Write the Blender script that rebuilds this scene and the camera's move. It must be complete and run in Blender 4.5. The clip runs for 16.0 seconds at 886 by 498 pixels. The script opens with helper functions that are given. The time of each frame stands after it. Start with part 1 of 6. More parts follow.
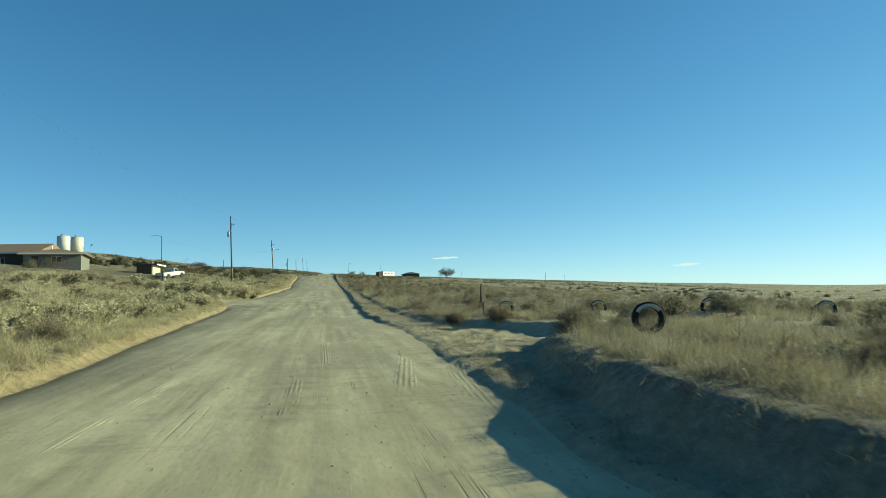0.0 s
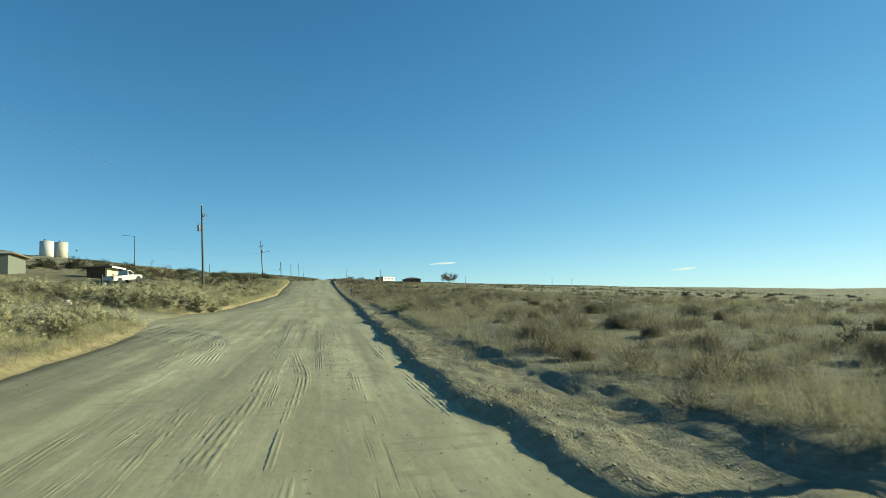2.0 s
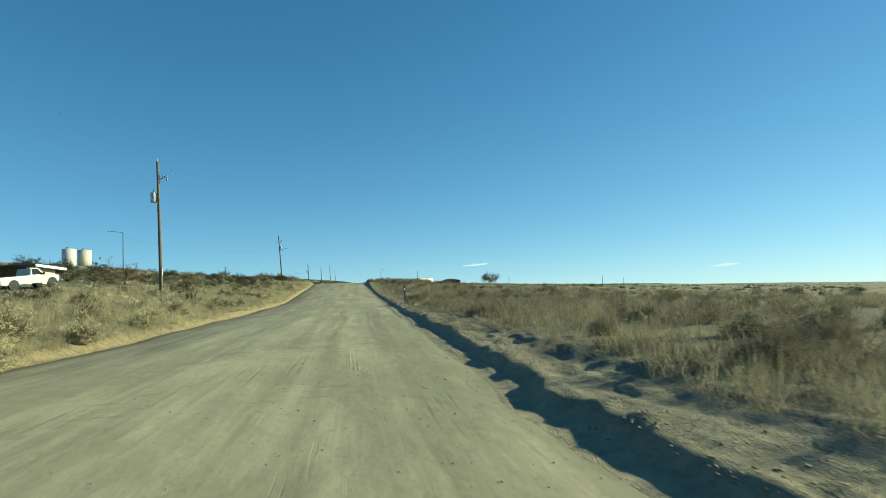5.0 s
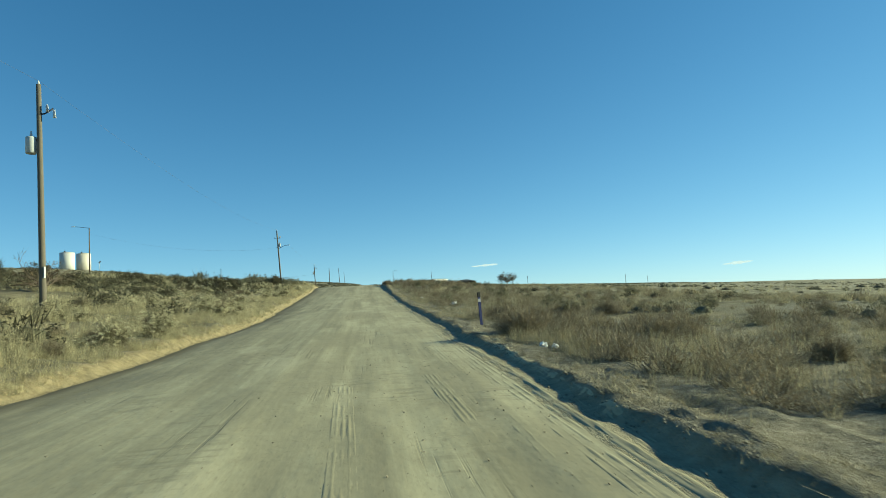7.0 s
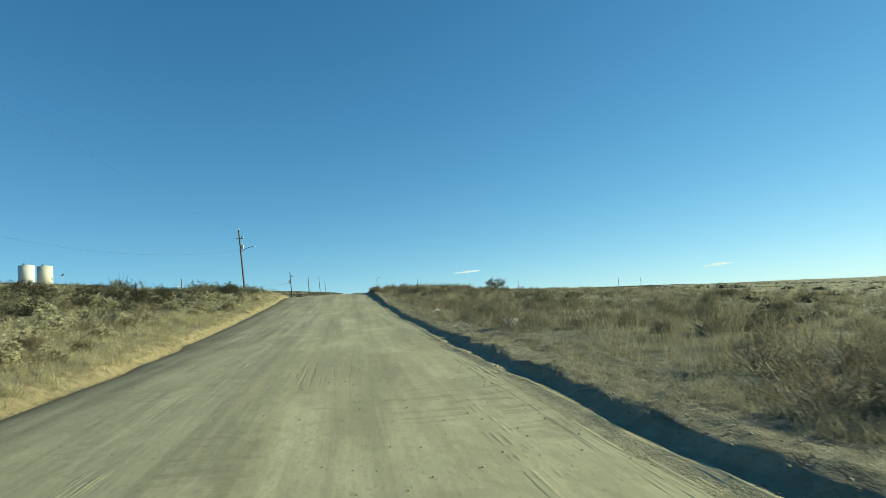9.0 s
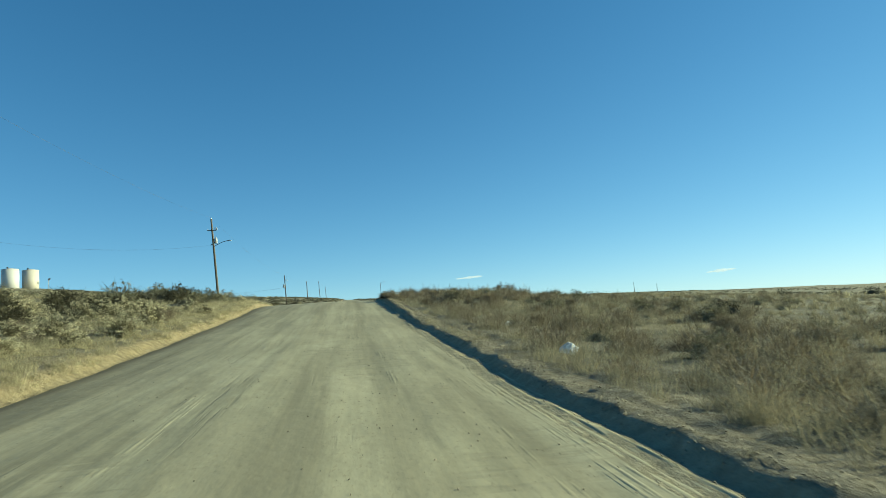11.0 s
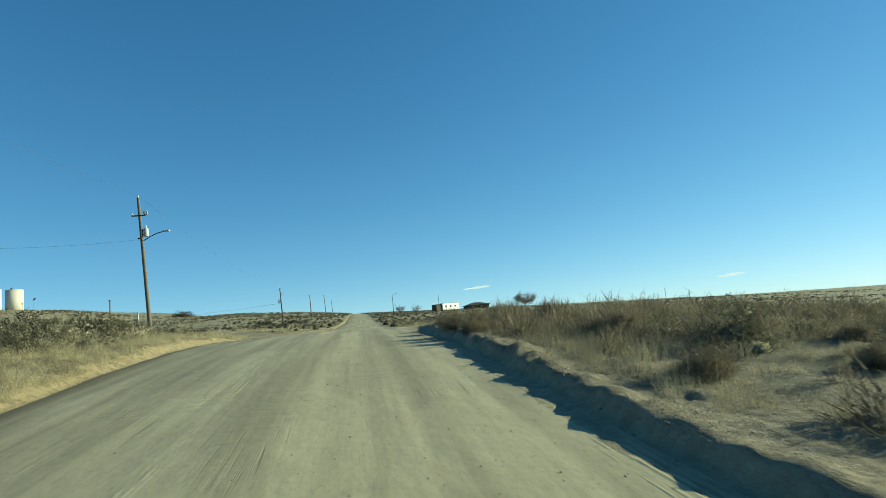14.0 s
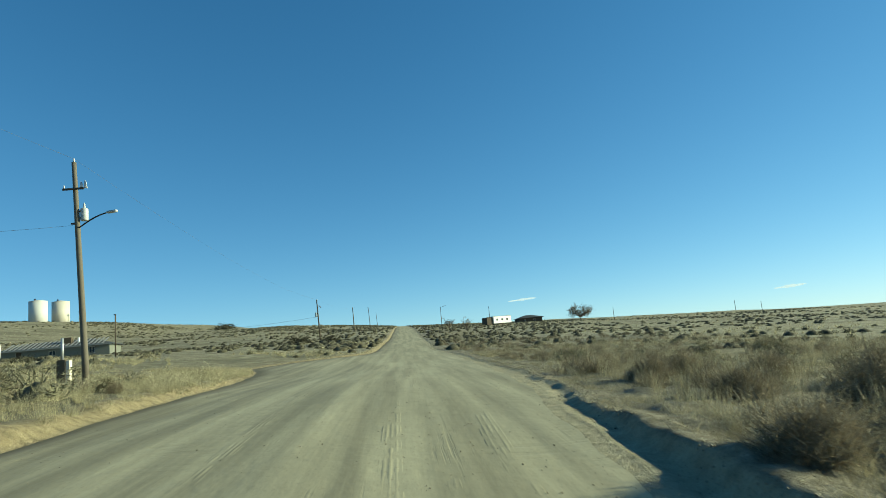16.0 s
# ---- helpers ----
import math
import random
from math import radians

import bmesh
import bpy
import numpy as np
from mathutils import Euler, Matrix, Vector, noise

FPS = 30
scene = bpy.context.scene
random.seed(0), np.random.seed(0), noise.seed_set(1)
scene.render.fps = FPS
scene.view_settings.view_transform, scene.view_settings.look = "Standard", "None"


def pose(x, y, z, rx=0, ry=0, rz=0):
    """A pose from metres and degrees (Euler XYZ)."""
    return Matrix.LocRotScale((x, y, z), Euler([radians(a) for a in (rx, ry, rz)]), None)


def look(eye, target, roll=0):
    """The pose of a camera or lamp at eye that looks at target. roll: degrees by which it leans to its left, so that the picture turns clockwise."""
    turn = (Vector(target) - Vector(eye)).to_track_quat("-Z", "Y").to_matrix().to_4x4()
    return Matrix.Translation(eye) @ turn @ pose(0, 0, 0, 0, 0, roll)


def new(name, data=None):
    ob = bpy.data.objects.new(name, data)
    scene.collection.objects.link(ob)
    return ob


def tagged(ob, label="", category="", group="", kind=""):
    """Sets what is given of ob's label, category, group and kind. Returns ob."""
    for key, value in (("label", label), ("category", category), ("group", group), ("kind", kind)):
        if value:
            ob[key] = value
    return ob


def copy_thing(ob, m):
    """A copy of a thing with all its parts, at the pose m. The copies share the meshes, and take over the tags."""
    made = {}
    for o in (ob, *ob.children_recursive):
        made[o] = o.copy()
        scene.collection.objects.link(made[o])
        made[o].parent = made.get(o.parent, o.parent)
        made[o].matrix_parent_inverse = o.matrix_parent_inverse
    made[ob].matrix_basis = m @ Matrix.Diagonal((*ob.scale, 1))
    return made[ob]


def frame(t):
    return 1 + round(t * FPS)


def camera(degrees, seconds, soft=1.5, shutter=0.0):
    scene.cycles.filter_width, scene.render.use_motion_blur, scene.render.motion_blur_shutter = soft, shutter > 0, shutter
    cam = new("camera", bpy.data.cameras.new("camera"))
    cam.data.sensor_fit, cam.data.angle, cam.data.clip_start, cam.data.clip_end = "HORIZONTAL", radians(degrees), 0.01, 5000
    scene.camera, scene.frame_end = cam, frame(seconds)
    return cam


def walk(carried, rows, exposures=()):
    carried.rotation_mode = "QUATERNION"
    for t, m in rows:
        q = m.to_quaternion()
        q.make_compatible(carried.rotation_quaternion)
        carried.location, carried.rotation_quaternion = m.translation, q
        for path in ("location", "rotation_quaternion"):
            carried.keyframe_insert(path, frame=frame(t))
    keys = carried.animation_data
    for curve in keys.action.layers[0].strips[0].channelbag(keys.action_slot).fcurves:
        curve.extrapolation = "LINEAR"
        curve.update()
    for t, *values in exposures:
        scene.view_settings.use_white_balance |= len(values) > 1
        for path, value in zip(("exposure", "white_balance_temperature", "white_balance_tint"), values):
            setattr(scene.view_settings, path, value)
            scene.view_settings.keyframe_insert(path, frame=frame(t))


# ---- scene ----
cam = camera(72.0, 16.0, soft=0.75, shutter=0.12)
PATH = [
    (0, (0.61, -5.114, -0.981), (0.989, -3.156, -0.831), -1.7),
    (0.5, (0.675, 0.078, -0.844), (1.053, 2.036, -0.687), -1.7),
    (1, (0.641, 5.232, -0.759), (1.023, 7.188, -0.593), -1.5),
    (1.5, (0.679, 10.484, -0.706), (1.064, 12.44, -0.537), -1.6),
    (2, (0.739, 15.429, -0.554), (1.128, 17.383, -0.386), -2.0),
    (2.5, (0.823, 20.36, -0.472), (1.222, 22.314, -0.315), -2.4),
    (3, (0.914, 25.629, -0.351), (1.318, 27.582, -0.204), -2.9),
    (3.5, (1.001, 31.074, -0.212), (1.404, 33.028, -0.067), -3.1),
    (6, (0.59, 57.621, 0.648), (0.817, 59.598, 0.846), -3.1),
    (6.5, (0.425, 62.681, 0.995), (0.657, 64.659, 1.185), -3.3),
    (7, (0.291, 67.88, 1.187), (0.551, 69.854, 1.371), -3.7),
    (7.5, (0.357, 72.684, 1.314), (0.643, 74.654, 1.501), -4.3),
    (8, (0.35, 77.211, 1.447), (0.65, 79.18, 1.637), -4.6),
    (8.5, (0.315, 81.524, 1.66), (0.629, 83.489, 1.855), -4.9),
    (9, (0.295, 86.152, 1.833), (0.616, 88.116, 2.036), -4.9),
    (11.5, (0.332, 110.28, 3.016), (0.65, 112.242, 3.243), -4.8),
    (12, (0.327, 114.922, 3.267), (0.651, 116.882, 3.5), -5.0),
    (12.5, (0.328, 119.395, 3.575), (0.657, 121.353, 3.816), -5.3),
    (13, (0.226, 123.885, 3.898), (0.55, 125.842, 4.149), -5.6),
    (13.5, (0.163, 128.476, 4.259), (0.478, 130.435, 4.516), -5.8),
    (14, (0.093, 133.032, 4.594), (0.395, 134.992, 4.853), -6.1),
    (14.5, (0.057, 137.451, 4.915), (0.34, 139.412, 5.183), -6.5),
    (15, (0.049, 141.671, 5.27), (0.298, 143.636, 5.55), -6.4),
    (15.5, (0.038, 145.895, 5.65), (0.243, 147.862, 5.946), -6.2),
    (16, (0.038, 150.045, 5.987), (0.2, 152.014, 6.299), -5.8),
]
walk(cam, [(t, look(eye, target, roll)) for t, eye, target, roll in PATH],
     exposures=[(0, 0.82, 6800, -17), (4, 0.82, 6800, -17), (9, 0.81, 6700, -17), (16, 0.80, 6540, -17)])

# ---- light
SUN_EL, SUN_AZ = radians(18), radians(84)      # azimuth from +y towards +x
world = bpy.data.worlds.new("world")
scene.world = world
world.use_nodes = True
wn = world.node_tree
sky = wn.nodes.new("ShaderNodeTexSky")
sky.sky_type = "NISHITA"
sky.sun_disc = False
sky.sun_elevation, sky.sun_rotation = SUN_EL, SUN_AZ
sky.altitude, sky.air_density, sky.dust_density, sky.ozone_density = 3500, 0.9, 0.35, 3.0
tone = wn.nodes.new("ShaderNodeHueSaturation")
tone.inputs["Saturation"].default_value = 1.19
knee = wn.nodes.new("ShaderNodeVectorMath")          # soft shoulder for the bright horizon: c / (1 + k c)
knee.operation = "MULTIPLY_ADD"
knee.inputs[1].default_value, knee.inputs[2].default_value = (0.185, 0.15, 0.118), (1, 1, 1)
wn.links.new(sky.outputs[0], knee.inputs[0])
soft = wn.nodes.new("ShaderNodeVectorMath")
soft.operation = "DIVIDE"
wn.links.new(sky.outputs[0], soft.inputs[0])
wn.links.new(knee.outputs[0], soft.inputs[1])
wn.links.new(soft.outputs[0], tone.inputs["Color"])
bg = wn.nodes["Background"]
wn.links.new(tone.outputs[0], bg.inputs[0])
bg.inputs[1].default_value = 0.145
sun = new("sun", bpy.data.lights.new("sun", "SUN"))
sun.data.energy, sun.data.angle, sun.data.color = 5.0, radians(0.5), (1.0, 0.90, 0.69)
sun.matrix_world = look((0, 0, 50), (-math.sin(SUN_AZ) * math.cos(SUN_EL) * 50, -math.cos(SUN_AZ) * math.cos(SUN_EL) * 50, 50 - math.sin(SUN_EL) * 50))

# ---- small tools
rng = np.random.default_rng(7)


def lattice(ix, iy, seed):
    h = (ix.astype(np.int64) * 374761393 + iy.astype(np.int64) * 668265263 + seed * 974634777) & 0xFFFFFFFF
    h = ((h ^ (h >> 13)) * 1274126177) & 0xFFFFFFFF
    h = h ^ (h >> 16)
    return (h & 0xFFFF) / 32767.5 - 1.0


def vnoise(x, y, seed=0):
    x, y = np.broadcast_arrays(np.asarray(x, float), np.asarray(y, float))
    ix, iy = np.floor(x), np.floor(y)
    fx, fy = x - ix, y - iy
    fx, fy = fx * fx * (3 - 2 * fx), fy * fy * (3 - 2 * fy)
    a, b = lattice(ix, iy, seed), lattice(ix + 1, iy, seed)
    c, d = lattice(ix, iy + 1, seed), lattice(ix + 1, iy + 1, seed)
    return (a * (1 - fx) + b * fx) * (1 - fy) + (c * (1 - fx) + d * fx) * fy


def fbm(x, y, octaves=3, seed=0):
    s, total = 0.0, 0.0
    for k in range(octaves):
        s = s + vnoise(x * 2 ** k, y * 2 ** k, seed + k) * 0.5 ** k
        total += 0.5 ** k
    return s / total


def mesh_np(name, verts, faces, mats, smooth=False, which=None):
    """A mesh from arrays: faces are all triangles or all quads."""
    verts, faces = np.asarray(verts, np.float32), np.asarray(faces, np.int32)
    me = bpy.data.meshes.new(name)
    n, k = faces.shape
    me.vertices.add(len(verts))
    me.vertices.foreach_set("co", verts.ravel())
    me.loops.add(n * k)
    me.loops.foreach_set("vertex_index", faces.ravel())
    me.polygons.add(n)
    me.polygons.foreach_set("loop_start", np.arange(0, n * k, k, dtype=np.int32))
    for m in mats:
        me.materials.append(m)
    if which is not None:
        me.polygons.foreach_set("material_index", np.asarray(which, np.int32))
    me.polygons.foreach_set("use_smooth", np.full(n, smooth))
    me.update(calc_edges=True)
    return me


def part(name, bm, material, parent=None, label=""):
    me = bpy.data.meshes.new(name)
    bm.normal_update()
    bm.to_mesh(me)
    bm.free()
    me.materials.append(material)
    ob = new(name, me)
    ob.parent = parent
    return tagged(ob, label)


def thing(name, m, label, category, group="", kind=""):
    ob = new(name)
    ob.matrix_basis = m
    ob.empty_display_size = 0.2
    return tagged(ob, label, category, group, kind)


def bm_box(bm, lo, hi, bevel=0.0, m=None):
    r = bmesh.ops.create_cube(bm, size=1)
    for v in r["verts"]:
        v.co = Vector([lo[i] + (v.co[i] + 0.5) * (hi[i] - lo[i]) for i in range(3)])
    if bevel:
        edges = list({e for v in r["verts"] for e in v.link_edges})
        r2 = bmesh.ops.bevel(bm, geom=edges, offset=bevel, segments=1, affect="EDGES")
        vs = {v for f in r2["faces"] for v in f.verts}
    else:
        vs = set(r["verts"])
    if m is not None:
        for v in vs:
            v.co = m @ v.co
    return bm


def bm_tube(bm, pts, radii, sides=8, caps=True):
    """A round bar along points, with its own radius at each."""
    pts = [Vector(p) for p in pts]
    rings = []
    for i, p in enumerate(pts):
        d = (pts[min(i + 1, len(pts) - 1)] - pts[max(i - 1, 0)]).normalized()
        a = d.orthogonal().normalized() if abs(d.z) < 0.9 else Vector((1, 0, 0))
        a = (a - d * a.dot(d)).normalized()
        c = d.cross(a)
        r = float(radii[i] if isinstance(radii, (list, tuple)) else radii)
        rings.append([bm.verts.new(p + r * (math.cos(t) * a + math.sin(t) * c)) for t in np.linspace(0, 2 * math.pi, sides, endpoint=False)])
    for q, s in zip(rings, rings[1:]):
        for k in range(sides):
            f = bm.faces.new((q[k], q[(k + 1) % sides], s[(k + 1) % sides], s[k]))
            f.smooth = True
    if caps:
        bm.faces.new(rings[0][::-1])
        bm.faces.new(rings[-1])
    return bm


def bm_lathe(bm, profile, sides=24, m=None):
    """Round form from (radius, height) pairs."""
    rings = []
    for r, z in profile:
        rings.append([bm.verts.new((r * math.cos(t), r * math.sin(t), z)) for t in np.linspace(0, 2 * math.pi, sides, endpoint=False)])
    for q, s in zip(rings, rings[1:]):
        for k in range(sides):
            bm.faces.new((q[k], q[(k + 1) % sides], s[(k + 1) % sides], s[k])).smooth = True
    bm.faces.new(rings[0][::-1])
    bm.faces.new(rings[-1])
    if m is not None:
        bmesh.ops.transform(bm, matrix=m, verts=[v for ring in rings for v in ring])
    return bm


# ---- materials
class Nodes:
    def __init__(self, name, rough=0.9, metal=0.0):
        self.mat = bpy.data.materials.new(name)
        self.mat.use_nodes = True
        self.t = self.mat.node_tree
        self.b = self.t.nodes["Principled BSDF"]
        self.b.inputs["Roughness"].default_value = rough
        self.b.inputs["Metallic"].default_value = metal
        self.b.inputs["Specular IOR Level"].default_value = 0.25

    def put(self, kind, **ins):
        n = self.t.nodes.new(kind)
        for k, v in ins.items():
            s = n.inputs[k.replace("_", " ")]
            if hasattr(v, "is_output"):
                self.t.links.new(v, s)
            else:
                s.default_value = v
        return n

    def link(self, a, b):
        self.t.links.new(a, b)

    def place(self, scale=(1, 1, 1), own=False):
        src = self.put("ShaderNodeTexCoord").outputs["Object"] if own else self.put("ShaderNodeNewGeometry").outputs["Position"]
        return self.put("ShaderNodeMapping", Vector=src, Scale=scale).outputs[0]

    def noise(self, where, scale, detail=4.0, rough=0.6):
        return self.put("ShaderNodeTexNoise", Vector=where, Scale=scale, Detail=detail, Roughness=rough).outputs["Fac"]

    def ramp(self, fac, stops):
        n = self.put("ShaderNodeValToRGB", Fac=fac)
        e = n.color_ramp.elements
        while len(e) < len(stops):
            e.new(0.5)
        for el, (p, c) in zip(e, stops):
            el.position, el.color = p, (*c, 1)
        return n.outputs[0]

    def mix(self, fac, a, b, blend="MIX"):
        n = self.t.nodes.new("ShaderNodeMix")
        n.data_type, n.blend_type = "RGBA", blend
        for s, v in ((n.inputs[0], fac), (n.inputs[6], a), (n.inputs[7], b)):
            if hasattr(v, "is_output"):
                self.t.links.new(v, s)
            else:
                s.default_value = v if not isinstance(v, tuple) else (*v, 1)
        return n.outputs[2]

    def colour(self, c):
        if hasattr(c, "is_output"):
            self.link(c, self.b.inputs["Base Color"])
        else:
            self.b.inputs["Base Color"].default_value = (*c, 1)
        return self

    def bump(self, height, strength=0.5, distance=0.02):
        n = self.put("ShaderNodeBump", Height=height, Strength=strength, Distance=distance)
        self.link(n.outputs[0], self.b.inputs["Normal"])
        return self


def plain(name, c, rough=0.8, metal=0.0, scale=6.0, vary=0.35, bump=0.2, own=True):
    """Colour with stains at two scales and a fine relief."""
    n = Nodes(name, rough, metal)
    w = n.place(own=own)
    big, fine = n.noise(w, scale), n.noise(w, scale * 9)
    dark = tuple(v * (1 - vary) for v in c)
    light = tuple(min(1, v * (1 + vary * 0.5)) for v in c)
    col = n.mix(n.ramp(fine, [(0.35, (0, 0, 0)), (0.7, (1, 1, 1))]), n.ramp(big, [(0.3, dark), (0.7, c)]), light)
    n.colour(n.mix(0.5, col, c))
    n.bump(fine, bump, 0.01)
    return n.mat


def plant(name, colours, rough=0.85, see_through=0.16, island=False):
    """Dry stems and leaves: colour by piece, some light passing through."""
    n = Nodes(name, rough)
    r = n.put("ShaderNodeNewGeometry").outputs["Random Per Island"] if island else n.put("ShaderNodeObjectInfo").outputs["Random"]
    k = len(colours) - 1
    mean = tuple(sum(c[i] for c in colours) / len(colours) for i in range(3))
    c1 = n.mix(0.4, n.ramp(r, [(i / k, c) for i, c in enumerate(colours)]), mean)
    w = n.place()
    fine, tiny = n.noise(w, 7.0), n.noise(w, 45.0, 3.0)
    c2 = n.mix(0.5, c1, n.mix(n.ramp(fine, [(0.35, (0, 0, 0)), (0.65, (1, 1, 1))]), (0.5, 0.5, 0.5), (1.25, 1.25, 1.25)), "MULTIPLY")
    c2 = n.mix(0.5, c2, n.ramp(tiny, [(0.36, (0.55, 0.54, 0.5)), (0.6, (1.1, 1.1, 1.1))]), "MULTIPLY")
    c2 = n.mix(0.75, c2, n.ramp(n.noise(w, 1.25, 2.0), [(0.36, (0.55, 0.54, 0.53)), (0.64, (1.3, 1.28, 1.24))]), "MULTIPLY")
    n.colour(c2)
    n.bump(n.noise(w, 16.0, 4.0), 1.0, 0.08)
    t = n.put("ShaderNodeBsdfTranslucent", Color=c2)
    m = n.put("ShaderNodeMixShader", Fac=see_through)
    n.link(n.b.outputs[0], m.inputs[1])
    n.link(t.outputs[0], m.inputs[2])
    n.link(m.outputs[0], n.t.nodes["Material Output"].inputs["Surface"])
    return n.mat


def calc(n, op, a, b=0.0, c=0.0):
    k = n.put("ShaderNodeMath")
    k.operation = op
    for s, v in zip(k.inputs, (a, b, c)):
        if hasattr(v, "is_output"):
            n.link(v, s)
        else:
            s.default_value = v
    return k.outputs[0]


def road_material():
    n = Nodes("dirt_road", 0.95)
    w = n.place()
    wob = n.put("ShaderNodeTexNoise", Vector=n.place((0.2, 0.04, 1.0)), Scale=1.0, Detail=1.0).outputs["Color"]
    bent = n.put("ShaderNodeVectorMath")
    bent.operation = "MULTIPLY_ADD"
    n.link(wob, bent.inputs[0])
    bent.inputs[1].default_value = (0.5, 0, 0)
    n.link(n.put("ShaderNodeNewGeometry").outputs["Position"], bent.inputs[2])

    def along(sx, sy, detail, rough):
        return n.noise(n.put("ShaderNodeMapping", Vector=bent.outputs[0], Scale=(sx, sy, 0.0)).outputs[0], 1.0, detail, rough)

    big, mid, fine, grain = n.noise(w, 0.16, 3.0), n.noise(n.place((1.0, 0.4, 1.0)), 0.9, 5.0), n.noise(n.place((1.0, 0.45, 1.0)), 3.2, 5.0, 0.65), n.noise(n.place((1.0, 0.5, 1.0)), 22.0, 3.0)
    streak, line, hair = along(1.4, 0.05, 5.0, 0.62), along(3.6, 0.1, 4.0, 0.6), along(13.0, 0.3, 3.0, 0.6)
    gate = along(0.9, 0.16, 3.0, 0.6)
    base = n.ramp(streak, [(0.36, (0.25, 0.224, 0.143)), (0.5, (0.365, 0.328, 0.21)), (0.64, (0.455, 0.408, 0.262))])
    base = n.mix(n.ramp(big, [(0.38, (0, 0, 0)), (0.65, (0.45, 0.45, 0.45))]), base, (0.335, 0.292, 0.182))
    base = n.mix(n.ramp(mid, [(0.5, (0, 0, 0)), (0.68, (0.4, 0.4, 0.4))]), base, (0.30, 0.262, 0.165))
    base = n.mix(n.ramp(fine, [(0.32, (0.3, 0.3, 0.3)), (0.46, (0, 0, 0))]), base, (0.255, 0.225, 0.145))
    base = n.mix(n.ramp(fine, [(0.57, (0, 0, 0)), (0.74, (0.4, 0.4, 0.4))]), base, (0.475, 0.425, 0.28))
    base = n.mix(n.ramp(line, [(0.32, (0.45, 0.45, 0.45)), (0.44, (0, 0, 0))]), base, (0.25, 0.223, 0.143))
    base = n.mix(n.ramp(line, [(0.57, (0, 0, 0)), (0.69, (0.4, 0.4, 0.4))]), base, (0.49, 0.44, 0.287))
    thin = n.mix(n.ramp(gate, [(0.55, (0, 0, 0)), (0.66, (1, 1, 1))]), (0, 0, 0), n.ramp(hair, [(0.36, (0.7, 0.7, 0.7)), (0.46, (0, 0, 0))]))
    base = n.mix(thin, base, (0.18, 0.16, 0.103))
    wash = n.mix(n.ramp(n.noise(n.place((0.5, 0.22, 1.0)), 1.0, 3.0), [(0.52, (0, 0, 0)), (0.6, (1, 1, 1))]), (0, 0, 0), n.ramp(n.noise(n.place((0.75, 3.6, 1.0)), 1.0, 4.0, 0.6), [(0.5, (0, 0, 0)), (0.6, (0.55, 0.55, 0.55))]))
    base = n.mix(wash, base, (0.24, 0.213, 0.138))
    patch = n.noise(n.place((0.9, 0.3, 1.0)), 0.75, 4.0, 0.55)
    base = n.mix(n.ramp(patch, [(0.42, (0.5, 0.5, 0.5)), (0.5, (0, 0, 0))]), base, (0.27, 0.24, 0.155))
    base = n.mix(n.ramp(patch, [(0.55, (0, 0, 0)), (0.66, (0.5, 0.5, 0.5))]), base, (0.47, 0.42, 0.275))
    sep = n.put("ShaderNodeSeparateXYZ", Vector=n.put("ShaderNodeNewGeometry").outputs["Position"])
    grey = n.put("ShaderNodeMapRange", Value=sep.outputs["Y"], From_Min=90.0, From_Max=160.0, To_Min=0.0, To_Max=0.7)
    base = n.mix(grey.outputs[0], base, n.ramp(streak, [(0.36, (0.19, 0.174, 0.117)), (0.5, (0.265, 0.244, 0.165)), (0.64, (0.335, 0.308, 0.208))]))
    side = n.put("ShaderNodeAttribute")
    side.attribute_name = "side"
    # left side darkened: shade of its slope away from the sun, painted in
    side_shade = n.mix(n.noise(n.place((0.8, 0.25, 1.0)), 1.1, 5.0, 0.6), (0, 0, 0), side.outputs["Fac"])
    base = n.mix(n.ramp(side_shade, [(0.14, (0, 0, 0)), (0.42, (0.85, 0.85, 0.85))]), base, n.ramp(streak, [(0.36, (0.15, 0.135, 0.09)), (0.62, (0.225, 0.203, 0.137))]))
    # narrow, darkest line right at the left edge
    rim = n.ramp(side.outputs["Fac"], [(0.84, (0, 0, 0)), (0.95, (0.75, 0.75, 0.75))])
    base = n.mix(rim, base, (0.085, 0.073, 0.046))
    base = n.mix(n.ramp(grain, [(0.30, (0.4, 0.4, 0.4)), (0.43, (0, 0, 0))]), base, (0.20, 0.172, 0.108))
    n.colour(base)
    soft_h = calc(n, "MULTIPLY_ADD", line, 0.22, n.noise(n.place((1.0, 0.5, 1.0)), 3.0, 4.0, 0.55))
    soft_h = calc(n, "MULTIPLY_ADD", thin, -0.35, soft_h)
    soft_h = calc(n, "MULTIPLY_ADD", n.noise(w, 1.1, 3.0), 1.2, soft_h)
    soft_h = calc(n, "MULTIPLY_ADD", wash, -0.5, soft_h)
    n.bump(soft_h, 0.4, 0.03)
    return n.mat


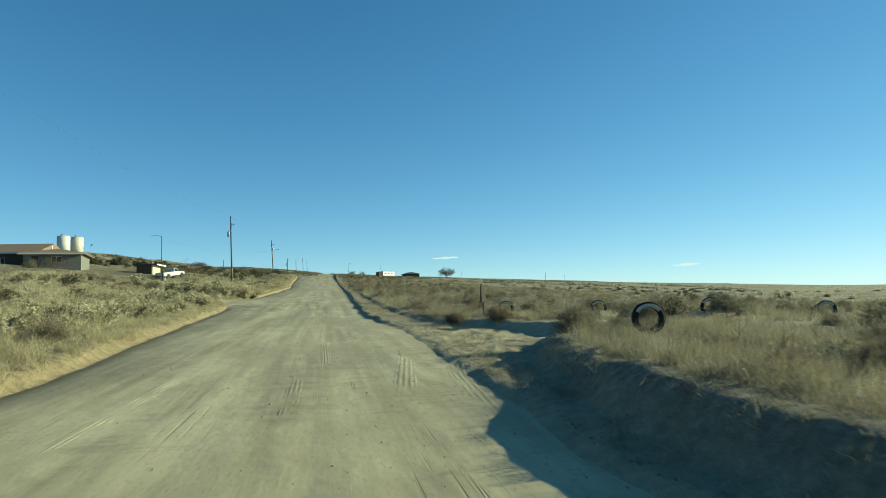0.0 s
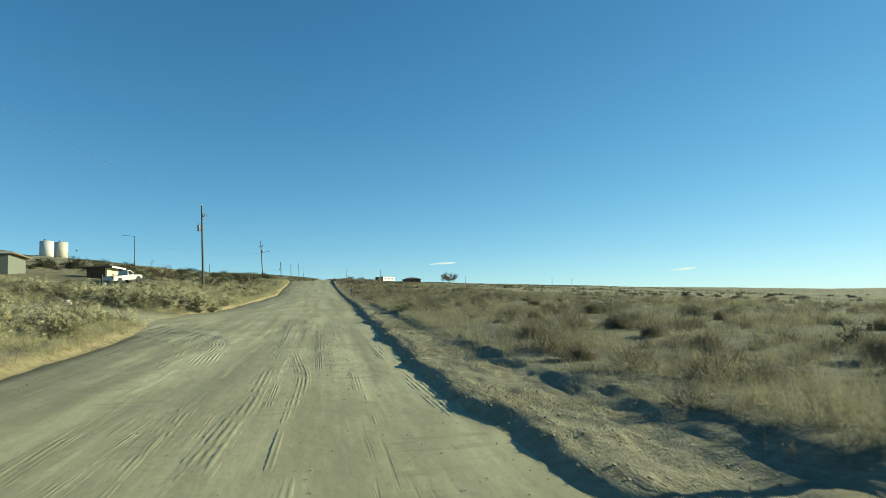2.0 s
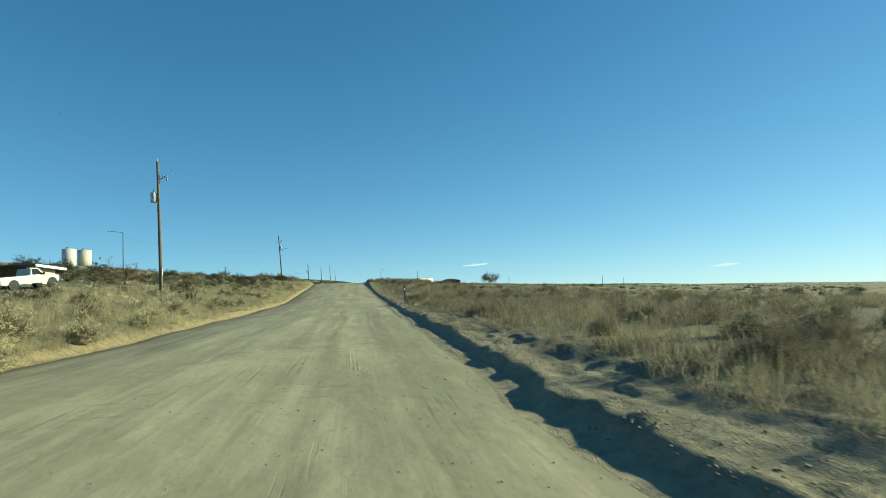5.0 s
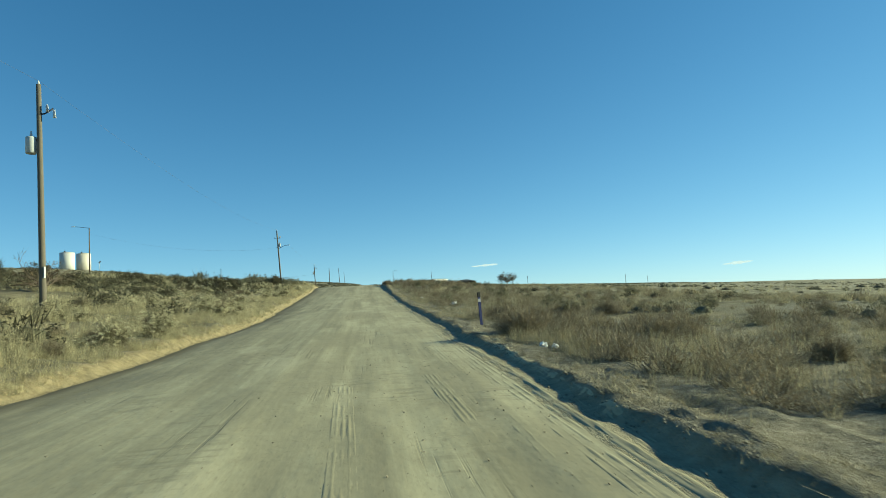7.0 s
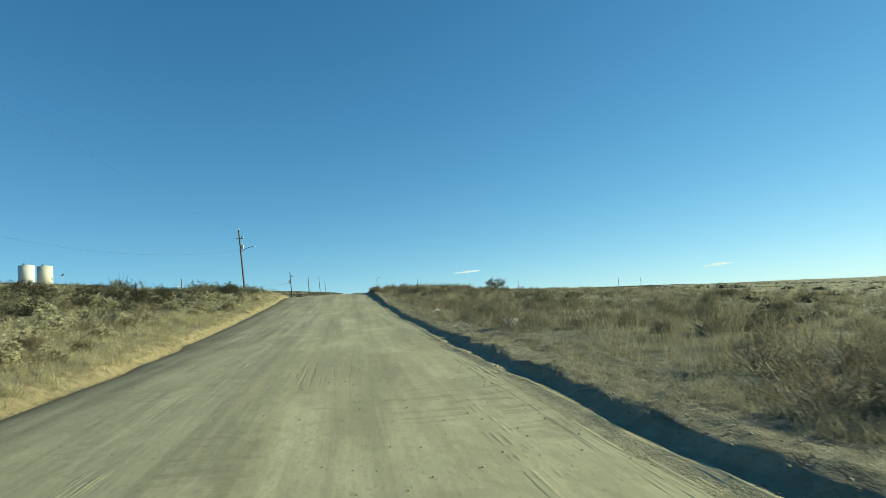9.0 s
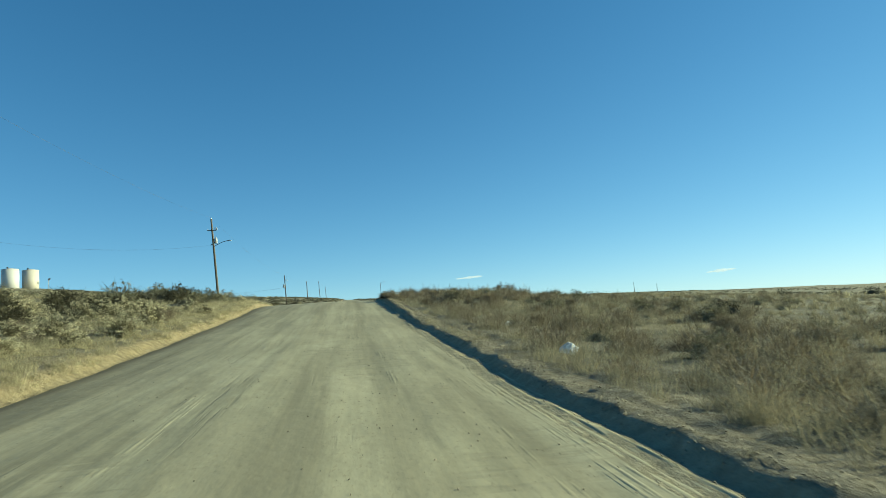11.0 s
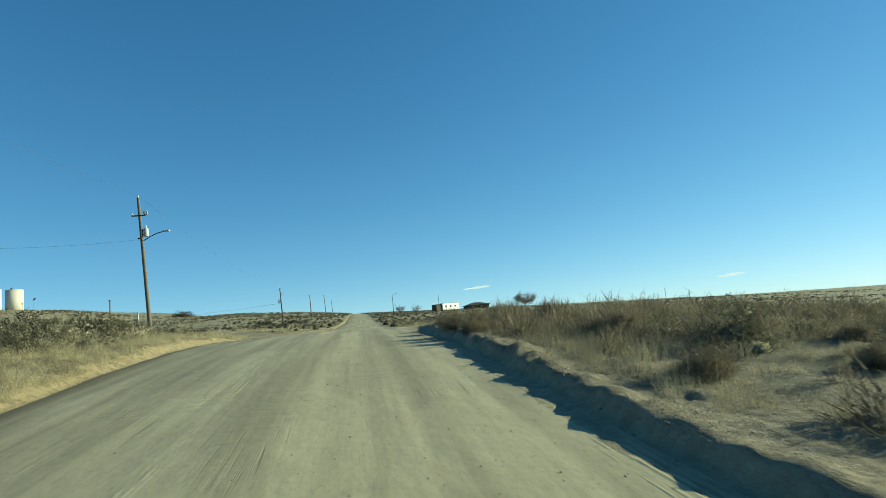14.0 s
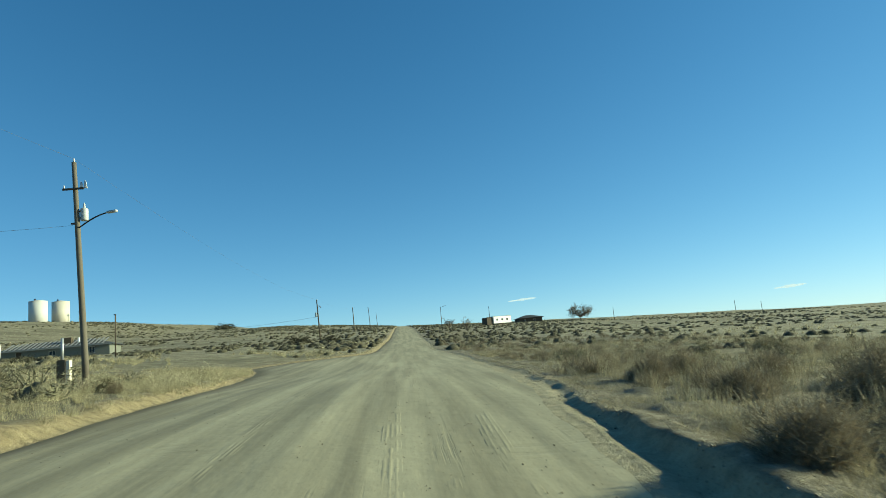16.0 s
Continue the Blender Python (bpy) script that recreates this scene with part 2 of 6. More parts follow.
def ground_material():
    n = Nodes("desert_ground", 0.95)
    w = n.place()
    bare = n.put("ShaderNodeAttribute")
    bare.attribute_name = "bare"
    gold = n.put("ShaderNodeAttribute")
    gold.attribute_name = "gold"
    big, mid, fine, grain = n.noise(w, 0.045, 5.0), n.noise(w, 0.5, 5.0), n.noise(w, 4.0, 6.0), n.noise(w, 40.0, 4.0)
    soil = n.ramp(n.noise(w, 6.0, 8.0, 0.75), [(0.33, (0.06, 0.054, 0.04)), (0.45, (0.14, 0.127, 0.093)), (0.58, (0.225, 0.206, 0.155)), (0.7, (0.4, 0.37, 0.285))])
    sand = n.ramp(fine, [(0.3, (0.17, 0.132, 0.07)), (0.48, (0.3, 0.236, 0.125)), (0.72, (0.42, 0.335, 0.185))])
    veg = n.ramp(mid, [(0.33, (0.07, 0.063, 0.036)), (0.47, (0.14, 0.118, 0.07)), (0.6, (0.22, 0.185, 0.11)), (0.75, (0.28, 0.24, 0.15))])
    veg = n.mix(n.ramp(big, [(0.42, (0, 0, 0)), (0.65, (0.65, 0.65, 0.65))]), veg, (0.27, 0.232, 0.135))
    mott = n.noise(w, 0.16, 6.0, 0.65)
    veg = n.mix(n.ramp(mott, [(0.47, (0, 0, 0)), (0.6, (0.8, 0.8, 0.8))]), veg, (0.12, 0.108, 0.068))
    plain_ = n.put("ShaderNodeAttribute")
    plain_.attribute_name = "straw"
    pale = n.put("ShaderNodeAttribute")
    pale.attribute_name = "pale"
    straw = n.ramp(n.noise(w, 0.9, 6.0, 0.7), [(0.3, (0.10, 0.091, 0.058)), (0.46, (0.21, 0.188, 0.12)), (0.6, (0.33, 0.295, 0.19)), (0.72, (0.42, 0.378, 0.248))])
    straw = n.mix(n.ramp(n.noise(n.place((0.35, 1.0, 1.0)), 0.12, 5.0, 0.6), [(0.51, (0, 0, 0)), (0.57, (0.8, 0.8, 0.8))]), straw, (0.14, 0.125, 0.08))
    veg = n.mix(plain_.outputs["Fac"], veg, straw)
    c = n.mix(bare.outputs["Fac"], veg, soil)
    c = n.mix(gold.outputs["Fac"], c, sand)
    c = n.mix(pale.outputs["Fac"], c, n.ramp(fine, [(0.3, (0.27, 0.238, 0.152)), (0.5, (0.36, 0.32, 0.208)), (0.7, (0.44, 0.395, 0.26))]))
    c = n.mix(n.ramp(grain, [(0.3, (0.5, 0.5, 0.5)), (0.48, (0, 0, 0))]), c, (0.10, 0.085, 0.055))
    n.colour(c)
    flat = calc(n, "MULTIPLY_ADD", pale.outputs["Fac"], -0.4, 1.0)
    n.bump(calc(n, "MULTIPLY", calc(n, "ADD", fine, calc(n, "MULTIPLY", grain, 0.6)), flat), 1.0, 0.075)
    return n.mat


M_ROAD, M_GROUND = road_material(), ground_material()
M_CLOD = plain("dry_clods", (0.19, 0.17, 0.125), scale=3.0, own=False)
M_STONE = plain("pale_stone", (0.42, 0.36, 0.28), scale=3.0)
M_POLE = plain("weathered_pole_wood", (0.135, 0.118, 0.092), scale=2.0, bump=0.5)
M_DARKPOLE = plain("dark_pole_wood", (0.09, 0.07, 0.05), scale=2.0, bump=0.5)
M_STEEL = plain("galvanised_steel", (0.42, 0.43, 0.44), 0.45, 0.6)
M_IRON = plain("dark_iron", (0.045, 0.045, 0.05), 0.55, 0.4)
M_GREY = plain("grey_enamel", (0.46, 0.48, 0.48), 0.45)
M_INSUL = plain("porcelain", (0.55, 0.56, 0.57), 0.3, vary=0.1)
M_WIRE = plain("wire", (0.10, 0.10, 0.10), 0.6)
M_TANK = plain("white_tank_paint", (0.52, 0.51, 0.48), 0.6, scale=0.25, vary=0.1, bump=0.0)
M_TANKB = plain("cream_tank_paint", (0.52, 0.48, 0.41), 0.6, scale=0.25, vary=0.14, bump=0.0)
M_STUCCO = plain("grey_stucco", (0.165, 0.17, 0.145), 0.9, scale=1.2, vary=0.25)
M_CREAM = plain("cream_stucco", (0.60, 0.54, 0.36), 0.85, scale=1.2, vary=0.2)
M_BROWNWALL = plain("dark_board_wall", (0.09, 0.07, 0.05), 0.85, scale=1.5)
M_SHINGLE = plain("brown_shingle", (0.20, 0.145, 0.10), 0.9, scale=1.5, vary=0.4, bump=0.5)
M_FASCIA = plain("pale_fascia", (0.62, 0.56, 0.46), 0.8)
M_TIN = plain("old_sheet_roof", (0.30, 0.30, 0.28), 0.6, 0.3, scale=0.8)
M_TINDARK = plain("dark_sheet_roof", (0.06, 0.06, 0.058), 0.7, scale=0.8)
M_WHITE = plain("white_paint", (0.78, 0.78, 0.76), 0.5, vary=0.15, bump=0.05)
M_CARPAINT = plain("white_car_paint", (0.52, 0.51, 0.48), 0.35, scale=1.0, vary=0.12, bump=0.0)
M_GLASS = plain("dark_window", (0.02, 0.025, 0.03), 0.08, scale=1.0, bump=0.0)
M_RUBBER = plain("tyre_rubber", (0.022, 0.021, 0.02), 0.85, scale=5.0)
M_TYREPAINT = plain("flaked_white_tyre_paint", (0.42, 0.40, 0.35), 0.8, scale=6.0, vary=0.75)
M_CHROME = plain("chrome", (0.6, 0.6, 0.6), 0.2, 0.9, bump=0.0)
M_BLUE = plain("blue_marker_plastic", (0.018, 0.026, 0.11), 0.5, scale=5.0)
M_BLACK = plain("black_plastic", (0.015, 0.015, 0.017), 0.6)
M_RUST = plain("rusty_steel", (0.125, 0.098, 0.066), 0.85, 0.2, scale=5.0, vary=0.5)
M_BAG = plain("white_litter_plastic", (0.80, 0.79, 0.75), 0.5, scale=8.0, vary=0.12)
M_REDLENS = plain("red_lens", (0.30, 0.02, 0.015), 0.3)
M_HEADLENS = plain("head_lens", (0.5, 0.5, 0.48), 0.15)

M_TWIG = plant("dry_twigs", [(0.13, 0.10, 0.065), (0.20, 0.155, 0.10), (0.16, 0.12, 0.08)])
M_CREAMHEAD = plant("cream_seed_heads", [(0.6, 0.55, 0.36), (0.78, 0.725, 0.5), (0.68, 0.63, 0.42)], see_through=0.28, island=True)
M_OLIVE = plant("olive_leaves", [(0.16, 0.147, 0.085), (0.28, 0.255, 0.15), (0.21, 0.19, 0.112)], island=True)
M_SAGE = plant("grey_sage_leaves", [(0.2, 0.19, 0.122), (0.27, 0.25, 0.162), (0.18, 0.172, 0.112)], island=True)
M_DARKLEAF = plant("dark_brush_leaves", [(0.06, 0.058, 0.036), (0.11, 0.102, 0.062), (0.08, 0.076, 0.046)], island=True)
M_REDTWIG = plant("brown_weed_twigs", [(0.23, 0.183, 0.122), (0.35, 0.30, 0.21), (0.25, 0.232, 0.165), (0.37, 0.285, 0.19)], see_through=0.18, island=True)
M_STRAW = plant("straw_grass", [(0.40, 0.352, 0.215), (0.62, 0.555, 0.355), (0.5, 0.445, 0.275), (0.74, 0.675, 0.45)], island=True, see_through=0.36)
M_WEED = plant("dull_weed_grass", [(0.23, 0.208, 0.137), (0.46, 0.42, 0.285), (0.33, 0.297, 0.2), (0.58, 0.53, 0.37), (0.36, 0.3, 0.2)], island=True, see_through=0.3)
M_FARBRUSH = plant("far_brush_leaves", [(0.07, 0.066, 0.042), (0.15, 0.136, 0.086), (0.10, 0.094, 0.06), (0.24, 0.212, 0.135)], island=True, see_through=0.2)
M_BARK = plain("grey_bark", (0.13, 0.10, 0.075), scale=3.0)

# ---- lie of the land
ZK = ((-400, -4), (-60, -3.0), (-20, -2.75), (-5, -2.5), (10, -2.27), (31, -1.77), (45, -1.27), (58, -0.88), (68, -0.35), (77, -0.07), (86, 0.3),
      (97, 0.88), (110, 1.45), (120, 2.0), (130, 2.68), (140, 3.5), (150, 4.4), (160, 4.95), (168, 5.1), (180, 5.1), (195, 5.25), (215, 5.95),
      (287, 8.5), (342, 11.5), (420, 15.6), (520, 19.5), (700, 27), (900, 28), (3500, 24))
LK = ((-400, -4.3), (0, -4.3), (9, -4.5), (14, -4.95), (26, -5.6), (36, -5.9), (43, -6.5), (47, -7.4), (51, -8.4), (57, -7.3), (64, -6.5), (75, -6.4), (79, -6.4), (85, -5.95), (91, -5.85), (97, -5.3), (101, -5.2), (107, -5.5), (115, -5.95),
      (130, -6.15), (146, -6.1), (150, -6.3), (158, -6.55), (168, -6.9), (180, -7.8), (190, -9), (198, -12), (203, -8), (209, -3.4), (215, -2.7), (420, -2), (3500, -2))
RK = ((-400, 2.8), (0, 2.8), (8, 3.0), (14, 3.3), (19, 2.75), (25, 2.35), (40, 2.5), (75, 2.45), (110, 2.45), (140, 2.4), (149, 2.35), (153, 1.85), (157, 2.0), (160, 2.4), (165, 2.9), (180, 3.6),
      (195, 4), (215, 2.9), (287, 4.2), (420, 4.6), (3500, 5))
CROSS = ((-400, 0), (60, 0), (100, 0.01), (130, 0.035), (160, 0.045), (190, 0.04), (290, 0.05), (3500, 0.05))
LEFTSLOPE = ((-400, 0.10), (50, 0.10), (90, 0.115), (130, 0.11), (170, 0.107), (200, 0.075), (225, 0.055), (250, 0.045), (300, 0.045), (480, 0.132), (700, 0.12), (3500, 0.03))
RIGHTSLOPE = ((-400, 0.018), (0, 0.02), (60, 0.028), (100, 0.04), (125, 0.05), (150, 0.068), (180, 0.065), (220, 0.058), (300, 0.055), (500, 0.06), (700, 0.056), (3500, 0.02))
LIP = ((-400, 0.09), (5, 0.09), (11, 0.04), (17, 0.04), (23, 0.15), (50, 0.16), (61, 0.2), (72, 0.18), (80, 0.14), (90, 0.17), (110, 0.15), (125, 0.16), (136, 0.24), (142, 0.30), (152, 0.30), (157, 0.24), (162, 0.1), (172, 0.06), (3500, 0.1))
LEFTBANK = ((-400, 0.25), (42, 0.3), (47, 0.08), (56, 0.08), (62, 0.32), (150, 0.4), (175, 0.25), (190, 0.08), (205, 0.08), (215, 0.2), (3500, 0.2))


def smooth_table(knots, width):
    ys = np.arange(-400, 3501, 1.0)
    zs = np.interp(ys, *zip(*knots))
    k = np.exp(-0.5 * (np.arange(-3 * width, 3 * width + 1) / width) ** 2)
    return ys, np.convolve(np.pad(zs, 3 * width, mode="edge"), k / k.sum(), mode="valid")


T_Z, T_L, T_R, T_C = smooth_table(ZK, 4), smooth_table(LK, 2), smooth_table(RK, 2), smooth_table(CROSS, 6)
T_LS, T_RS, T_LIP, T_LB = smooth_table(LEFTSLOPE, 8), smooth_table(RIGHTSLOPE, 8), smooth_table(LIP, 2), smooth_table(LEFTBANK, 2)


def edges_at(y):
    wobble = 0.13 * fbm(y * 0.35, y * 0 + 3.3, 3, 11)
    wobble_r = 0.16 * fbm(y * 0.5, y * 0 + 8.1, 3, 12)
    return np.interp(y, *T_L) + wobble, np.interp(y, *T_R) + wobble_r


LIP_AT = ((-400, 0.14), (14, 0.14), (34, 0.16), (45, 0.3), (60, 0.55), (70, 0.62), (92, 0.58), (127, 0.62), (144, 0.5), (149, 0.55), (153, 0.8), (158, 0.6), (3500, 0.8))
EDGE2 = ((-400, 3.5), (0.75, 3.6), (2.4, 3.85), (3.8, 4.15), (5.8, 4.65), (7.5, 5.2), (9.6, 6.2), (12, 7.6), (14.5, 6.4), (18, 4.9), (30, 4.1), (60, 4.1), (3500, 4.4))
STEP2 = ((-400, 0.46), (3, 0.46), (7, 0.45), (9, 0.42), (14, 0.3), (19, 0.2), (26, 0.11), (55, 0.09), (70, 0.0), (3500, 0.0))


def height(x, y):
    """Height of the land at x, y (arrays)."""
    x, y = np.broadcast_arrays(np.asarray(x, float), np.asarray(y, float))
    xl, xr = edges_at(y)
    z = np.interp(y, *T_Z) - np.interp(y, *T_C) * np.clip(x, -8, 4)
    u, v = np.maximum(0, xl - x), np.maximum(0, x - xr)
    near = np.exp(-np.maximum(u, v) / 60.0)
    # road: crown, wheel ruts and long ridges
    on = np.clip((x - xl) / 0.6, 0, 1) * np.clip((xr - x) / 0.6, 0, 1)
    rut = 0.009 * fbm(x * 1.3, y * 0.11, 3, 21) + 0.0022 * fbm(x * 5.0, y * 0.4, 2, 25)
    deep = np.clip(1 - np.abs(y - 38) / 11, 0, 1) + 0.6 * np.clip(1 - np.abs(y - 72) / 14, 0, 1) * np.clip((x + 1) / 2, 0, 1)
    rut = rut + deep * (0.014 * fbm(x * 4.2 + 0.15 * np.sin(y * 0.3), y * 0.07, 2, 31) + 0.008 * vnoise(x * 5, y * 3.3, 33) * (vnoise(x * 1.3, y * 0.06, 35) > 0.1))
    z = z + on * rut + 0.03 * fbm(x * 0.2, y * 0.2, 2, 41) * on
    z = z - 0.045 * np.clip(-1.4 - x, 0, 4) * np.clip((y - 58) / 10, 0, 1) * np.clip((192 - y) / 10, 0, 1)
    # left side: shallow gutter where the road falls off, low sandy bank, then the hillside
    w = x - xl + 0.05 * fbm(y * 1.7, y * 0 + 5.0, 2, 57)
    gutter = np.clip(np.interp(y, *T_LB) * 5 - 0.4, 0, 1) * (0.75 + 0.5 * fbm(y * 0.5, y * 0 + 2.0, 2, 55))
    z = z - 0.07 * gutter * np.where(w > -0.06, np.exp(-np.maximum(0, w + 0.06) / 0.42), np.exp(-((w + 0.06) / 0.2) ** 2))
    bank = np.interp(y, *T_LB) * (0.8 + 0.5 * fbm(y * 0.8, x * 0.4, 3, 51))
    z = z + 0.62 * bank * (1 - np.exp(-(u / 0.34) ** 2)) + np.interp(y, *T_LS) * 600 * (1 - np.exp(-u / 600.0))
    # right side: graded lip and wheel ridges, then the plain
    lip_at = np.interp(y, *zip(*LIP_AT)) + 0.07 * fbm(y * 1.3, x * 0, 2, 62) + 0.05 * vnoise(y * 2.9, x * 2.0, 63)
    lip = np.interp(y, *T_LIP) * (0.97 + 0.22 * fbm(y * 0.9, x * 0.7, 3, 61) + 0.15 * vnoise(y * 2.6, x * 1.5, 64) + 0.12 * vnoise(y * 5.5, x * 4.0, 65))
    rise = 1 / (1 + np.exp(-(v - lip_at) / 0.05)) * (v > 0)
    fall = 0.55 + 0.45 * np.exp(-np.maximum(0, v - lip_at - 0.3) / 0.9)
    z = z + lip * rise * fall
    z = z + np.clip(np.interp(y, *T_LIP) * 5, 0, 1) * 0.04 * np.exp(-((v - 1.95 - 0.25 * fbm(y * 0.2, 0 * y, 2, 71)) / 0.22) ** 2) * (v > 0) * (0.6 + 0.8 * fbm(y * 1.3, x * 2, 2, 73))
    shoulder = (v > 0) * (v < lip_at - 0.05) * np.clip(np.interp(y, *T_LIP) * 6, 0, 1)
    z = z + shoulder * 0.03 * np.exp(-((v - 0.28 - 0.1 * fbm(y * 0.15, 0 * y, 2, 75)) / 0.07) ** 2) * (0.8 + 0.5 * fbm(y * 1.1, x * 3, 2, 77))
    z = z - np.interp(y, *T_RS) * 1500 * (1 - np.exp(-v / 1500.0))
    ridge = 1 - np.abs(fbm(x * 1.5, y * 0.22, 3, 78))
    z = z + (v > 0) * np.clip(v / 0.3, 0, 1) * np.clip((3.2 - v) / 1.2, 0, 1) * (0.035 * (ridge ** 3 - 0.45) * np.clip((v - lip_at - 0.1) / 0.3, 0, 1) + 0.02 * vnoise(x * 5.5, y * 2.6, 79) * np.clip((v - lip_at) / 0.2, 0.08, 1) + 0.022 * vnoise(x * 9, y * 3.4, 80) * np.clip((v - lip_at) / 0.2, 0, 1)) * near
    edge2 = np.interp(y, *zip(*EDGE2)) + 0.15 * fbm(y * 0.4, x * 0, 2, 86)
    z = z + np.interp(y, *zip(*STEP2)) * (1 + 0.25 * fbm(x * 0.7, y * 0.7, 2, 87)) / (1 + np.exp(-np.clip((x - edge2) / 0.1, -40, 40))) * np.clip((60 - v) / 40, 0, 1)
    for a, b in ((10.7, 16.5), (13.5, 13.7), (8.0, 19.6), (18.8, 14.5)):
        z = z + 0.27 * np.exp(-((x - a) ** 2 + (y - b) ** 2) / 0.8)
    churn = np.clip(1.25 - np.abs(y - 11) / 7.5, 0, 1) * np.clip(v / 0.3, 0, 1) * np.clip((8 - v) / 3, 0, 1)
    p, q = x * 0.8 + y * 0.6, y * 0.8 - x * 0.6
    z = z + churn * (0.07 * (0.5 - np.abs(fbm(p * 0.3, q * 1.5, 3, 66))) * (0.7 + 0.6 * vnoise(p * 0.7, q * 0.7, 67)) + 0.02 * vnoise(p * 1.6, q * 6.0, 68) + 0.014 * vnoise(x * 7, y * 7, 69))
    z = z + (v > 0) * 0.45 * np.exp(-((x - 9.5) / 4.0) ** 2 - ((y - 149) / 8.0) ** 2)      # low brushy mound over the cut bank
    off = np.clip((u + v) / 1.5, 0, 1)
    z = z + off * (0.03 * vnoise(x * 2.6, y * 2.1, 88) * near * (v > 0) + 0.05 * fbm(x * 0.9, y * 0.9, 3, 81) * near + 0.14 * fbm(x * 0.13, y * 0.13, 2, 83) * np.clip((u + v) / 6, 0, 1))
    z = z - 4.3 * np.exp(-((x + 105) / 42.0) ** 2) * np.clip((y - 300) / 120, 0, 1) * np.clip((900 - y) / 200, 0, 1)
    far = np.clip((u + v - 25) / 100, 0, 1)
    return z + far * (0.9 * fbm(x / 45.0, y / 45.0, 3, 91) + np.clip((u + v) / 500, 0, 1) * 2.0 * fbm(x / 160.0, y / 160.0, 3, 93))


def hz(x, y):
    return float(height(np.array([x]), np.array([y]))[0])


def growing(first, ratio, last):
    out, step = [0.0], first
    while out[-1] < last:
        out.append(out[-1] + step)
        step *= ratio
    return np.array(out)


ROWS_Y = np.concatenate([-12 - growing(1.0, 1.25, 380)[1:][::-1], np.arange(-12, 192, 0.17), 192 + growing(0.35, 1.04, 3300)])
ROWS_Y = ROWS_Y[(ROWS_Y > -399) & (ROWS_Y < 3499)]
SIDE = np.concatenate([np.arange(0, 3.0, 0.07), 3.0 + growing(0.1, 1.13, 2600)])
ACROSS = np.linspace(0, 1, 91)


def sheet(name, xs, ys, mat, attributes=()):
    z = height(xs, ys)
    n, k = xs.shape
    idx = np.arange(n * k).reshape(n, k)
    faces = np.stack([idx[:-1, :-1], idx[:-1, 1:], idx[1:, 1:], idx[1:, :-1]], -1).reshape(-1, 4)
    me = mesh_np(name, np.stack([xs, ys, z], -1).reshape(-1, 3), faces, [mat], smooth=True)
    for key, values in attributes:
        me.attributes.new(key, "FLOAT", "POINT").data.foreach_set("value", values.ravel().astype(np.float32))
    return new(name, me)


